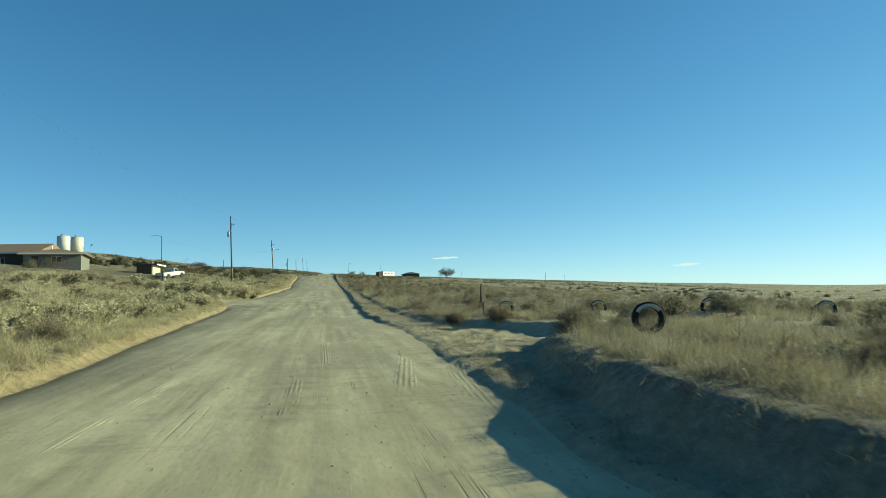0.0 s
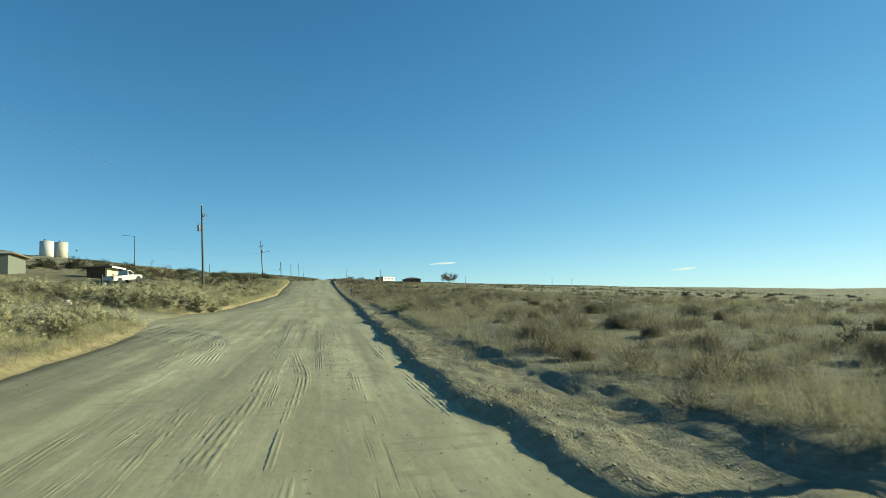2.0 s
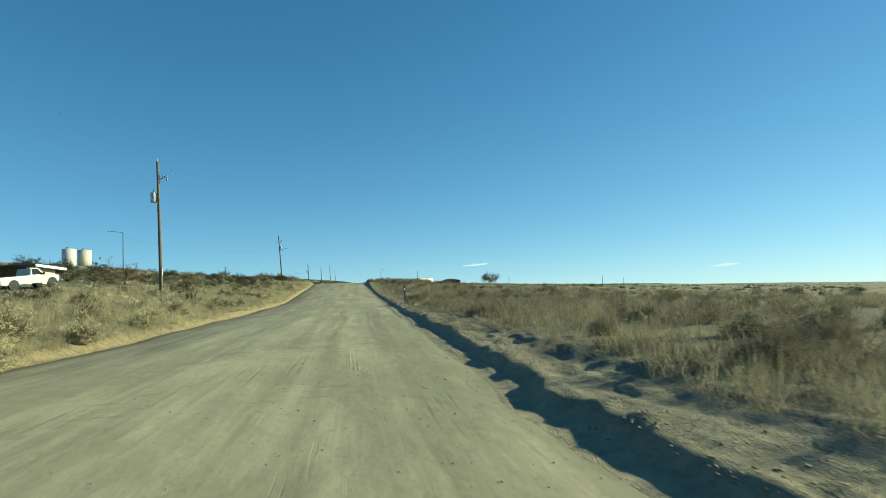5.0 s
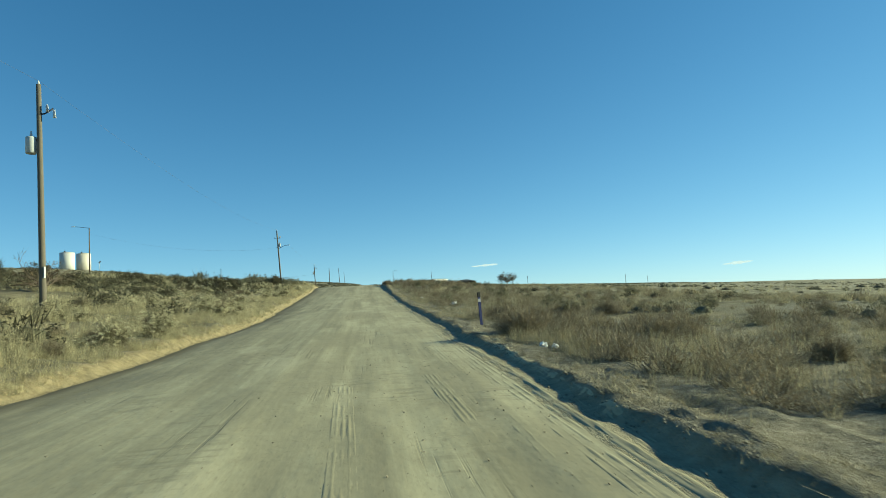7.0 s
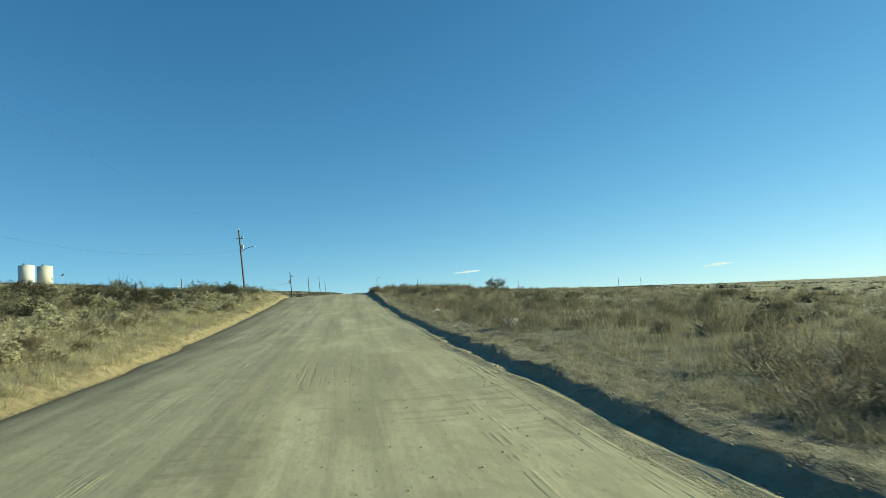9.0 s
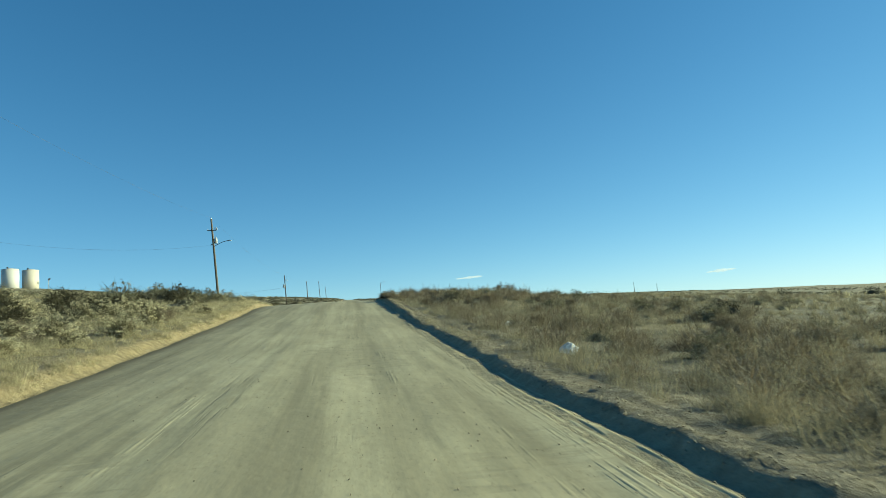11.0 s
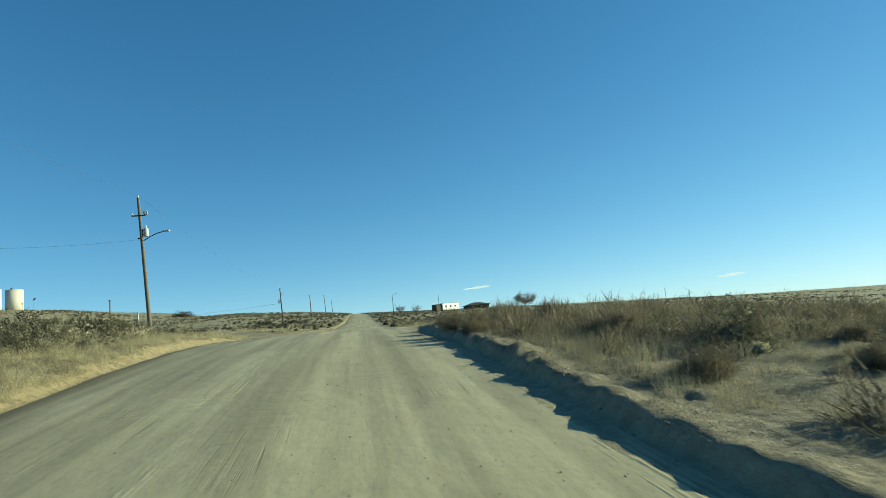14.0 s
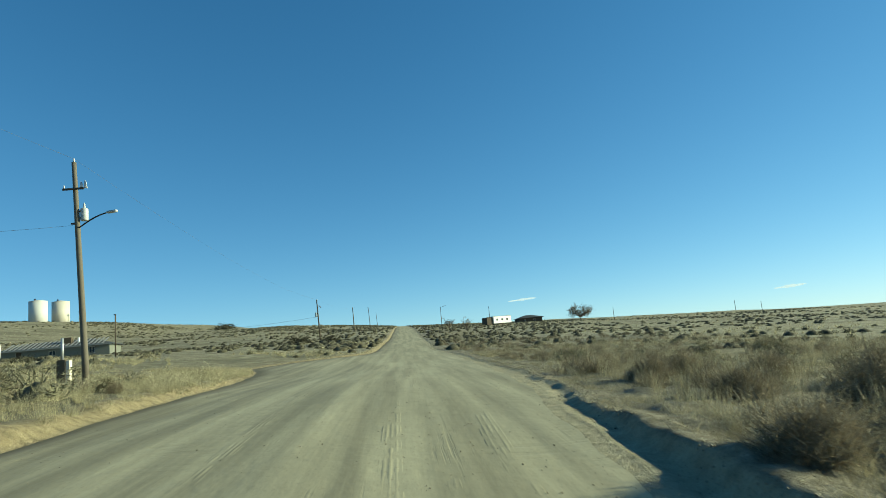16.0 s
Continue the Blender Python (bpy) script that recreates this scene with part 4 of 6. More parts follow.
gx, gy, gu = grass_side(-1, 60000, 30, 301)
low = gu < 1.6
thin = rng.uniform(size=len(gx)) < 0.3
gx, gy, gu, low = gx[thin], gy[thin], gu[thin], low[thin]
tall = np.where(low, 0.2, 0.34) * rng.uniform(0.7, 1.3, len(gx)) + 0.3 * np.clip(fbm(gx * 0.2, gy * 0.2, 2, 303) + 0.2, 0, 1) * ~low
tufts("straw_grass", "dry golden straw grass on the roadside bank", M_STRAW, gx, gy, 30, tall, 0.007 + 0.0010 * gu, 0.45, 0.07)
gx, gy, gu = grass_side(1, 60000, 32, 311)
thin = rng.uniform(size=len(gx)) < 0.32
gx, gy, gu = gx[thin], gy[thin], gu[thin]
tall = 0.24 * rng.uniform(0.7, 1.3, len(gx)) + 0.34 * np.clip(fbm(gx * 0.2, gy * 0.2, 2, 313) + 0.25, 0, 1)
tufts("weed_grass", "dull brown weeds and grass on the plain", M_WEED, gx, gy, 28, tall, 0.006 + 0.0010 * gu, 0.42, 0.09)
n = 8500
gy = np.where(rng.uniform(size=n) < 0.45, rng.uniform(0, 45, n), rng.uniform(0, 112, n))
gu = rng.uniform(1.3, 13, n)
gx = side_of(gu, gy, -1)
keep = (fbm(gx * 0.25, gy * 0.25, 2, 321) > 0.08) & ~open_ground(gx, gy)
tufts("tall_stalks", "tall bleached straw stalks among rabbitbrush", M_STRAW, gx[keep], gy[keep], 26, rng.uniform(0.5, 0.95, keep.sum()), 0.009 + 0 * gx[keep], 0.16, 0.08)
n = 8500
gy = rng.uniform(20, 175, n)
gu = rng.uniform(2.0, 11, n)
gx = side_of(gu, gy, 1)
keep = (fbm(gx * 0.25, gy * 0.25, 2, 323) > 0.0) & ~open_ground(gx, gy)
tufts("tall_weeds", "tall brown weed stalks along the ditch", M_WEED, gx[keep], gy[keep], 12, rng.uniform(0.35, 0.7, keep.sum()), 0.008 + 0 * gx[keep], 0.2)
n = 7000
gy = rng.uniform(-4, 200, n)
gu = 0.42 + 2.8 * rng.power(0.8, n)
gx = side_of(gu, gy, -1)
keep = (fbm(gx * 0.8, gy * 0.8, 2, 325) + rng.normal(0, 0.2, n) > -0.2) & ~open_ground(gx, gy)
tufts("bank_grass", "short dry grass on the sandy road bank", M_STRAW, gx[keep], gy[keep], 30, rng.uniform(0.14, 0.45, keep.sum()), 0.008 + 0 * gx[keep], 0.45, 0.06)
n = 2600
gy = rng.uniform(-4, 17, n)
gx = np.interp(gy, *zip(*EDGE2)) + 0.6 + 4.5 * rng.power(0.9, n)
keep = ~open_ground(gx, gy)
tufts("berm_grass", "pale dry grass topping the low bank", M_WEED, gx[keep], gy[keep], 12, rng.uniform(0.18, 0.42, keep.sum()), 0.008 + 0 * gx[keep], 0.3)
# far grass, sparser and coarser
n = 20000
far = 30 * np.exp(rng.uniform(0, 3.0, n))
gy = rng.uniform(-10, 700, n)
sg = np.where(rng.uniform(size=n) < 0.5, -1, 1)
gx = side_of(far, gy, sg)
keep = (fbm(gx * 0.05, gy * 0.05, 3, 331) > -0.15) & ~open_ground(gx, gy)
tufts("far_grass", "distant tan bunchgrass on the open range", M_STRAW, gx[keep], gy[keep], 7, rng.uniform(0.25, 0.5, keep.sum()), 0.05 + 0.0004 * far[keep], 0.5)

# ---- brush too thick to count
LOW = {}
for kind, mat in (("rabbitbrush", M_CREAMHEAD), ("sagebrush", M_SAGE), ("dark_brush", M_DARKLEAF), ("weed_bush", M_REDTWIG)):
    LOW[kind] = []
    for s in range(4):
        if kind == "weed_bush":
            tips = dome(80, 0.5, 0.8, 0.0, 0.7, 0.35, 20 + s)
            fork = tips * rng.uniform(0.5, 0.85, (80, 1))
            LOW[kind].append(gather([fuzz(140, 0.46, 0.72, 0.016, s, 0.62), fuzz(50, 0.34, 0.48, 0.024, s, 0.4), spikes(fork, fork + rng.normal(0, 0.12, fork.shape) + (0, 0, 0.06), 0.009)]))
        elif kind == "rabbitbrush":
            LOW[kind].append(gather([pompoms(44, 9, 0.48, 0.79, 0.06, 0.08, 20 + s), heart(0.25, 0.38, 20 + s, 4, 8), fuzz(90, 0.42, 0.68, 0.018, s, 0.7)]))
        else:
            LOW[kind].append(gather([heart(0.24, 0.37, 20 + s, 4, 8), pompoms(26, 7, 0.4, 0.62, 0.03, 0.085, 20 + s), fuzz(130, 0.47, 0.72, 0.018, s, 0.66)]))
FLUFF = 44 * 9


def brush(kind, mat, label, n, sign, near, reach, wide, tall, seed, level=0.0):
    y = rng.uniform(-2, 240, n)
    u = near + reach * rng.power(0.75, n)
    x = side_of(u, y, sign)
    keep = (fbm(x * 0.22, y * 0.22, 2, seed) > level) & ~open_ground(x, y) & ~((x < -8) & (x > -34) & (y > 160) & (y < 238) & (rng.uniform(size=n) < 0.85))
    x, y = x[keep], y[keep]
    size = rng.uniform(0.6, 1.25, len(x))
    spread(mat, kind + "_thicket", label, "brush", LOW[kind], x, y, wide * size, tall * size * rng.uniform(0.8, 1.2, len(x)), *((M_OLIVE, FLUFF) if kind == "rabbitbrush" else ()))


brush("sagebrush", M_SAGE, "thicket of grey sagebrush on the hillside", 620, -1, 8, 45, 1.2, 0.7, 401)
brush("dark_brush", M_DARKLEAF, "thicket of dark brush on the hillside", 700, -1, 9, 50, 1.7, 0.95, 403, 0.05)
brush("rabbitbrush", M_CREAMHEAD, "pale rabbitbrush massed on the slope", 420, -1, 1.8, 22, 1.2, 0.8, 404, 0.12)
brush("weed_bush", M_REDTWIG, "brown weeds massed on the roadside slope", 600, -1, 2.0, 30, 0.9, 0.6, 405)
brush("weed_bush", M_REDTWIG, "brown leafless weeds massed on the plain", 1900, 1, 2.2, 30, 1.05, 0.6, 407, -0.3)
brush("sagebrush", M_SAGE, "grey brush scattered over the plain", 700, 1, 4, 45, 1.1, 0.65, 409)
brush("dark_brush", M_DARKLEAF, "dark brush scattered over the plain", 220, 1, 10, 45, 1.3, 0.7, 411, 0.1)


def mass(kind, mat, label, n, x0, x1, y0, y1, wide, tall):
    x, y = rng.uniform(x0, x1, n), rng.uniform(y0, y1, n)
    keep = (fbm(x * 0.3, y * 0.3, 2, 441) > (-0.05 if x1 < 0 else -0.25)) & ~open_ground(x, y)
    size = rng.uniform(0.7, 1.4, keep.sum())
    spread(mat, kind + "_thicket", label, "brush", LOW[kind], x[keep], y[keep], wide * size, tall * size, *((M_OLIVE, FLUFF) if kind == "rabbitbrush" else ()))


mass("sagebrush", M_SAGE, "dense grey-olive brush covering the rise", 190, -34, -10.5, 114, 158, 1.9, 1.0)
mass("dark_brush", M_DARKLEAF, "dense dark brush covering the rise", 110, -36, -11, 112, 158, 2.0, 1.05)
mass("sagebrush", M_SAGE, "grey-olive brush filling the roadside slope", 50, -24, -7.6, 60, 112, 1.5, 0.95)
mass("dark_brush", M_DARKLEAF, "dark brush filling the roadside slope", 24, -30, -9, 60, 112, 1.9, 1.1)
mass("sagebrush", M_SAGE, "grey-olive brush below the leaning pole", 60, -17, -8.2, 152, 176, 1.8, 1.1)
mass("rabbitbrush", M_CREAMHEAD, "cream rabbitbrush crowding the bank", 130, -17, -6.6, 4, 46, 1.3, 0.85)
mass("weed_bush", M_REDTWIG, "rounded brown weeds crowding the cut bank", 150, 3.9, 17, 126, 168, 1.2, 0.75)
mass("weed_bush", M_REDTWIG, "rounded brown weeds along the shoulder", 190, 4.3, 15, 60, 126, 1.1, 0.65)
mass("weed_bush", M_REDTWIG, "dense brown weeds behind the road lip", 190, 4.4, 8.5, 68, 150, 0.95, 0.6)
mass("sagebrush", M_SAGE, "grey brush standing over the cut bank", 40, 7, 24, 128, 170, 1.3, 0.65)
mass("weed_bush", M_REDTWIG, "brown brush crowning the low mound", 130, 5.5, 13, 141, 157, 1.1, 0.8)
mass("sagebrush", M_SAGE, "grey brush crowning the low mound", 16, 6, 13, 142, 157, 1.2, 0.6)
mass("sagebrush", M_SAGE, "grey-olive brush beside the first stretch", 40, -24, -7.4, 5, 45, 1.4, 0.85)
FARLOW = [gather([heart(0.4, 0.5, 30 + s, 3, 7), fuzz(12, 0.5, 0.68, 0.08, s, 0.6)]) for s in range(4)]
n = 4000
far = 40 * np.exp(rng.uniform(0, 2.9, n))
fy = rng.uniform(-10, 720, n)
sg = np.where(rng.uniform(size=n) < 0.5, -1, 1)
fx = side_of(far, fy, sg)
keep = (fbm(fx * 0.02, fy * 0.06, 3, 421) > -0.05) & ~open_ground(fx, fy)
size = rng.uniform(0.6, 1.3, n)[keep]
spread(M_FARBRUSH, "far_brush", "low dark brush dotting the distant range", "brush", FARLOW, fx[keep], fy[keep], 1.6 * size, 0.6 * size)
n = 2000
fy = rng.uniform(205, 720, n)
far = 1.0 + 40 * rng.power(0.8, n)
sg = np.where(rng.uniform(size=n) < 0.5, -1, 1)
fx = side_of(far, fy, sg)
keep = ~open_ground(fx, fy)
size = rng.uniform(0.6, 1.3, n)[keep]
spread(M_FARBRUSH, "far_brush", "low brush along the far stretch of road", "brush", FARLOW, fx[keep], fy[keep], 1.3 * size, 0.8 * size)

FARMID = [gather([heart(0.42, 0.52, 40 + s, 3, 7), fuzz(6, 0.52, 0.7, 0.12, s, 0.6)]) for s in range(4)]
n = 6500
fy = 195 + 330 * rng.power(1.3, n)
fx = -6 - 210 * rng.uniform(0, 1, n) ** 1.2
keep = (fbm(fx * 0.045, fy * 0.03, 3, 431) + rng.normal(0, 0.12, n) > -0.02) & ~open_ground(fx, fy) & ~((fx > -86) & (fx < -54) & (fy > 262) & (fy < 296))
size = rng.uniform(0.6, 1.4, n)[keep]
spread(M_FARBRUSH, "far_brush", "dark low brush mottling the far hillside", "brush", FARMID, fx[keep], fy[keep], 1.5 * size, 0.75 * size)
n = 5000
fy = 185 + 330 * rng.power(1.2, n)
fx = 6 + 240 * rng.uniform(0, 1, n) ** 1.1
keep = (fbm(fx * 0.04, fy * 0.025, 3, 433) + rng.normal(0, 0.12, n) > -0.02) & ~open_ground(fx, fy)
size = rng.uniform(0.6, 1.3, n)[keep]
spread(M_FARBRUSH, "far_brush", "low brush mottling the far plain", "brush", FARMID, fx[keep], fy[keep], 1.4 * size, 0.65 * size)

# ---- single shrubs near the road
def scatter(n, sign, near, reach, kinds, sizes, seed, level, gap):
    put = []
    tries = 0
    while len(put) < n and tries < n * 40:
        tries += 1
        y, u = rng.uniform(-1, 186), near + reach * rng.power(0.8)
        x = float(side_of(np.array([u]), np.array([y]), sign)[0])
        if sign < 0 and y > 160 and u > 2.5:
            continue
        if float(fbm(np.array([x * 0.15]), np.array([y * 0.15]), 2, seed)[0]) < level or bool(open_ground(np.array([x]), np.array([y]))[0]):
            continue
        if any((x - a) ** 2 + (y - b) ** 2 < gap ** 2 for a, b in put):
            continue
        put.append((x, y))
        kind = kinds[int(rng.integers(0, len(kinds)))]
        w, t = sizes[kind]
        s = rng.uniform(0.7, 1.2)
        shrub(kind, int(rng.integers(0, 3)), x, y, w * s, t * s * rng.uniform(0.85, 1.15))


SIZES = {"rabbitbrush": (1.2, 0.8), "sagebrush": (1.3, 0.8), "dark_brush": (1.7, 1.0), "weed_bush": (1.2, 0.75)}
scatter(150, -1, 1.4, 10, ("rabbitbrush", "rabbitbrush", "rabbitbrush", "weed_bush"), SIZES, 501, -0.2, 0.9)
scatter(90, -1, 8, 16, ("dark_brush", "sagebrush", "rabbitbrush"), SIZES, 503, -0.3, 1.2)
scatter(120, 1, 2.2, 14, ("weed_bush", "weed_bush", "weed_bush", "sagebrush"), SIZES, 505, -0.5, 0.9)
scatter(36, 1, 6, 26, ("sagebrush", "sagebrush", "weed_bush"), SIZES, 507, -0.4, 1.5)
for kind, x, y, w, t in (("weed_bush", -6.6, 12.6, 1.5, 0.85), ("dark_brush", -15.0, 134.5, 3.0, 2.07), ("sagebrush", -18.2, 139.5, 3.4, 2.25), ("dark_brush", -22.4, 136.0, 3.2, 1.32), ("dark_brush", -26.2, 142.0, 3.6, 1.49), ("sagebrush", -13.2, 145.0, 2.6, 1.8), ("dark_brush", -30.4, 136.5, 3.4, 1.43), ("dark_brush", -11.6, 152.0, 2.4, 1.8), ("sagebrush", -34.0, 131.0, 3.2, 1.32), ("dark_brush", -30.0, 128.0, 2.6, 0.77), ("dark_brush", -19.0, 122.0, 2.2, 1.07), ("dark_brush", -14.5, 151.0, 2.2, 1.2), ("dark_brush", -27.0, 140.0, 3.0, 0.88), ("dark_brush", -11.0, 149.0, 1.8, 1.0), ("dark_brush", -24.0, 131.0, 2.8, 0.88), ("dark_brush", -21.0, 146.0, 2.8, 1.08), ("dark_brush", -16.0, 144.0, 2.6, 1.26), ("dark_brush", -12.0, 141.0, 2.0, 0.99), ("dark_brush", -19.0, 136.0, 2.8, 1.44), ("dark_brush", -13.5, 133.0, 2.2, 1.07), ("dark_brush", -16.5, 128.0, 2.4, 1.26), ("weed_bush", 6.5, 15.2, 1.4, 0.8), ("weed_bush", 8.8, 15.2, 1.2, 0.42), ("weed_bush", 5.3, 17.0, 1.2, 0.6), ("weed_bush", 4.5, 84.4, 2.0, 1.05), ("weed_bush", 5.1, 85.3, 1.5, 0.8), ("rabbitbrush", -7.6, 58.6, 2.0, 1.43), ("rabbitbrush", -9.2, 57.9, 2.12, 1.3), ("rabbitbrush", -11.0, 57.6, 2.25, 1.56), ("sagebrush", -10.2, 59.4, 2.0, 1.4), ("rabbitbrush", -12.6, 58.6, 2.25, 1.56), ("rabbitbrush", -8.6, 60.4, 2.0, 1.4), ("rabbitbrush", -14.4, 59.4, 2.38, 1.69), ("sagebrush", -16.4, 60.4, 2.2, 1.4), ("rabbitbrush", -18.2, 61.6, 2.38, 1.56), ("dark_brush", -13.5, 62.4, 2.4, 1.5), ("rabbitbrush", -8.0, 62.6, 1.9, 1.3), ("rabbitbrush", -9.6, 61.6, 2.2, 1.5), ("rabbitbrush", -11.6, 60.6, 2.3, 1.6), ("rabbitbrush", -8.6, 65.0, 1.8, 1.2), ("rabbitbrush", -10.4, 64.0, 2.1, 1.4), ("rabbitbrush", -12.4, 63.4, 2.2, 1.5), ("rabbitbrush", -6.9, 60.8, 1.5, 1.04), ("weed_bush", 3.6, 150.6, 1.2, 1.0), ("weed_bush", 4.6, 151.6, 1.5, 1.1),
                         ("dark_brush", 19.0, 160.5, 1.6, 0.7), ("weed_bush", 5.6, 91.0, 1.5, 0.9), ("weed_bush", 6.6, 90.4, 1.4, 0.8), ("weed_bush", 5.6, 54.0, 1.5, 0.8),
                         ("weed_bush", 5.0, 153.5, 1.6, 1.2), ("weed_bush", 6.4, 152.6, 1.7, 1.2), ("weed_bush", 5.6, 156.0, 1.8, 1.25), ("weed_bush", 7.4, 155.0, 1.9, 1.06), ("weed_bush", 6.8, 158.5, 1.8, 1.2), ("weed_bush", 8.6, 157.4, 1.9, 1.2), ("weed_bush", 5.8, 160.5, 1.5, 0.85), ("weed_bush", 9.4, 161.5, 1.9, 1.2), ("weed_bush", 5.6, 164.0, 1.5, 1.0), ("weed_bush", 7.4, 166.0, 1.7, 0.94),
                         ("weed_bush", 6.4, 0.4, 1.4, 0.6), ("weed_bush", 6.3, 2.8, 1.3, 0.5), ("weed_bush", 6.8, 4.4, 1.2, 0.4), ("weed_bush", 7.4, -0.8, 1.6, 0.8), ("weed_bush", 8.4, 1.6, 1.4, 0.6), ("weed_bush", 7.8, 9.0, 1.2, 0.4),
                         ("rabbitbrush", -7.2, 36.0, 1.4, 0.9), ("rabbitbrush", -8.4, 38.2, 1.5, 1.0), ("rabbitbrush", -9.6, 36.6, 1.6, 1.0), ("rabbitbrush", -8.2, 34.0, 1.4, 0.9), ("rabbitbrush", -10.6, 39.6, 1.7, 1.1), ("rabbitbrush", -7.4, 31.0, 1.3, 0.85), ("rabbitbrush", -9.0, 41.8, 1.5, 1.0), ("rabbitbrush", -7.6, 26.0, 1.3, 0.8), ("rabbitbrush", -9.4, 28.4, 1.5, 0.95), ("rabbitbrush", -11.8, 34.2, 1.6, 1.0),
                         ("rabbitbrush", -7.0, 66.0, 1.2, 0.75), ("rabbitbrush", -7.4, 72.0, 1.3, 0.8), ("rabbitbrush", -6.9, 90.0, 1.2, 0.75), ("rabbitbrush", -7.6, 93.5, 1.4, 0.9), ("rabbitbrush", -8.6, 95.5, 1.4, 0.9), ("rabbitbrush", -7.2, 101.0, 1.2, 0.8), ("rabbitbrush", -8.4, 104.0, 1.4, 0.85), ("rabbitbrush", -9.4, 107.0, 1.4, 0.9), ("rabbitbrush", -8.8, 126.5, 1.3, 0.9),
                         ("sagebrush", -9.6, 147.0, 2.2, 1.2), ("dark_brush", -11.2, 150.0, 2.4, 1.3), ("sagebrush", -13.0, 152.5, 2.6, 1.4), ("sagebrush", -10.0, 155.0, 2.3, 1.25), ("dark_brush", -12.2, 157.5, 2.5, 1.35), ("sagebrush", -14.6, 156.5, 2.6, 1.4), ("sagebrush", -9.8, 160.0, 2.2, 1.2), ("dark_brush", -11.8, 163.0, 2.4, 1.25), ("sagebrush", -16.0, 161.0, 2.6, 1.4), ("sagebrush", -13.6, 165.5, 2.4, 1.3), ("dark_brush", -18.0, 166.0, 2.6, 1.4), ("sagebrush", -15.6, 171.0, 2.4, 1.2), ("sagebrush", -9.2, 151.5, 1.8, 1.0),
                         ("sagebrush", -12.0, 168.5, 2.2, 1.15), ("sagebrush", -13.6, 170.0, 2.4, 1.2), ("sagebrush", -11.4, 166.6, 1.8, 1.0),
                         ("dark_brush", -18.0, 262.0, 5.0, 2.0), ("dark_brush", -13.0, 266.0, 4.0, 1.6), ("dark_brush", -97.0, 500.0, 13.0, 5.0), ("dark_brush", -43.0, 136.0, 5.5, 2.59), ("dark_brush", -36.0, 141.0, 4.5, 2.16), ("dark_brush", -52.0, 131.0, 5.5, 2.59), ("dark_brush", -47.5, 91.0, 4.2, 3.0), ("weed_bush", 3.1, 151.4, 1.2, 0.7), ("weed_bush", 3.3, 153.4, 1.3, 0.85), ("weed_bush", 3.5, 155.4, 1.4, 0.9), ("weed_bush", 3.2, 149.4, 1.0, 0.6),
                         ("dark_brush", -39.5, 139.0, 4.5, 2.3), ("dark_brush", -47.0, 134.0, 4.5, 2.3), ("dark_brush", -50.0, 92.0, 3.5, 2.2), ("sagebrush", -41.0, 92.5, 3.0, 1.8)):
    shrub(kind, int(rng.integers(0, 3)), x, y, w, t)

# ---- clods along the graded lip
n = 30000
cy = rng.uniform(-2, 186, n)
cu = np.where(rng.uniform(size=n) < 0.55, np.interp(cy, *zip(*LIP_AT)) + 0.08 + np.abs(rng.normal(0, 0.3, n)) - 0.08, rng.exponential(1.0, n) + 0.3)
cx = side_of(cu, cy, 1)
keep = (fbm(cx * 0.9, cy * 0.6, 2, 345) > -0.2)
cx, cy = cx[keep], cy[keep]
cv, cf = crumbs(np.stack([cx, cy, height(cx, cy) + 0.004], 1), 0.004 + 0.024 * rng.power(0.2, len(cx)))
tagged(new("clods", mesh_np("clods", cv, cf, [M_CLOD])), "dry earth clods turned up along the road lip", "clods", kind="stuff")
n = 6000
cy = rng.uniform(-2, 186, n)
xl, xr = edges_at(cy)
cx = xl + (xr - xl) * np.where(rng.uniform(size=n) < 0.5, rng.uniform(0.02, 1, n), 1 - 0.3 * rng.power(0.7, n))
cv, cf = crumbs(np.stack([cx, cy, height(cx, cy) + 0.004], 1), 0.004 + 0.014 * rng.power(0.4, n))
tagged(new("pebbles", mesh_np("pebbles", cv, cf, [M_CLOD])), "loose pebbles and crumbs on the dirt road", "pebbles", kind="stuff")

n = 20000
gy = rng.uniform(-2, 186, n)
gu = np.interp(gy, *zip(*LIP_AT)) + 0.15 + 2.2 * rng.power(0.9, n)
gx = side_of(gu, gy, 1)
keep = fbm(gx * 0.8, gy * 0.8, 2, 347) > 0.0
tufts("straw_litter", "broken stems and dry litter on bare soil", M_WEED, gx[keep], gy[keep], 6, rng.uniform(0.06, 0.2, keep.sum()), 0.009 + 0 * gx[keep], 1.0)


# ---- utility poles
def cutout(parent, x, y, z, name="cutout"):
    bm = bmesh.new()
    bm_tube(bm, [(x, y, z - 0.02), (x, y, z + 0.34)], [0.05, 0.05], 8)
    bm_tube(bm, [(x + 0.10, y - 0.03, z - 0.05), (x + 0.04, y - 0.03, z + 0.32)], [0.02, 0.02], 6)
    return part(name, bm, M_INSUL, parent, "grey porcelain cutout fuse")


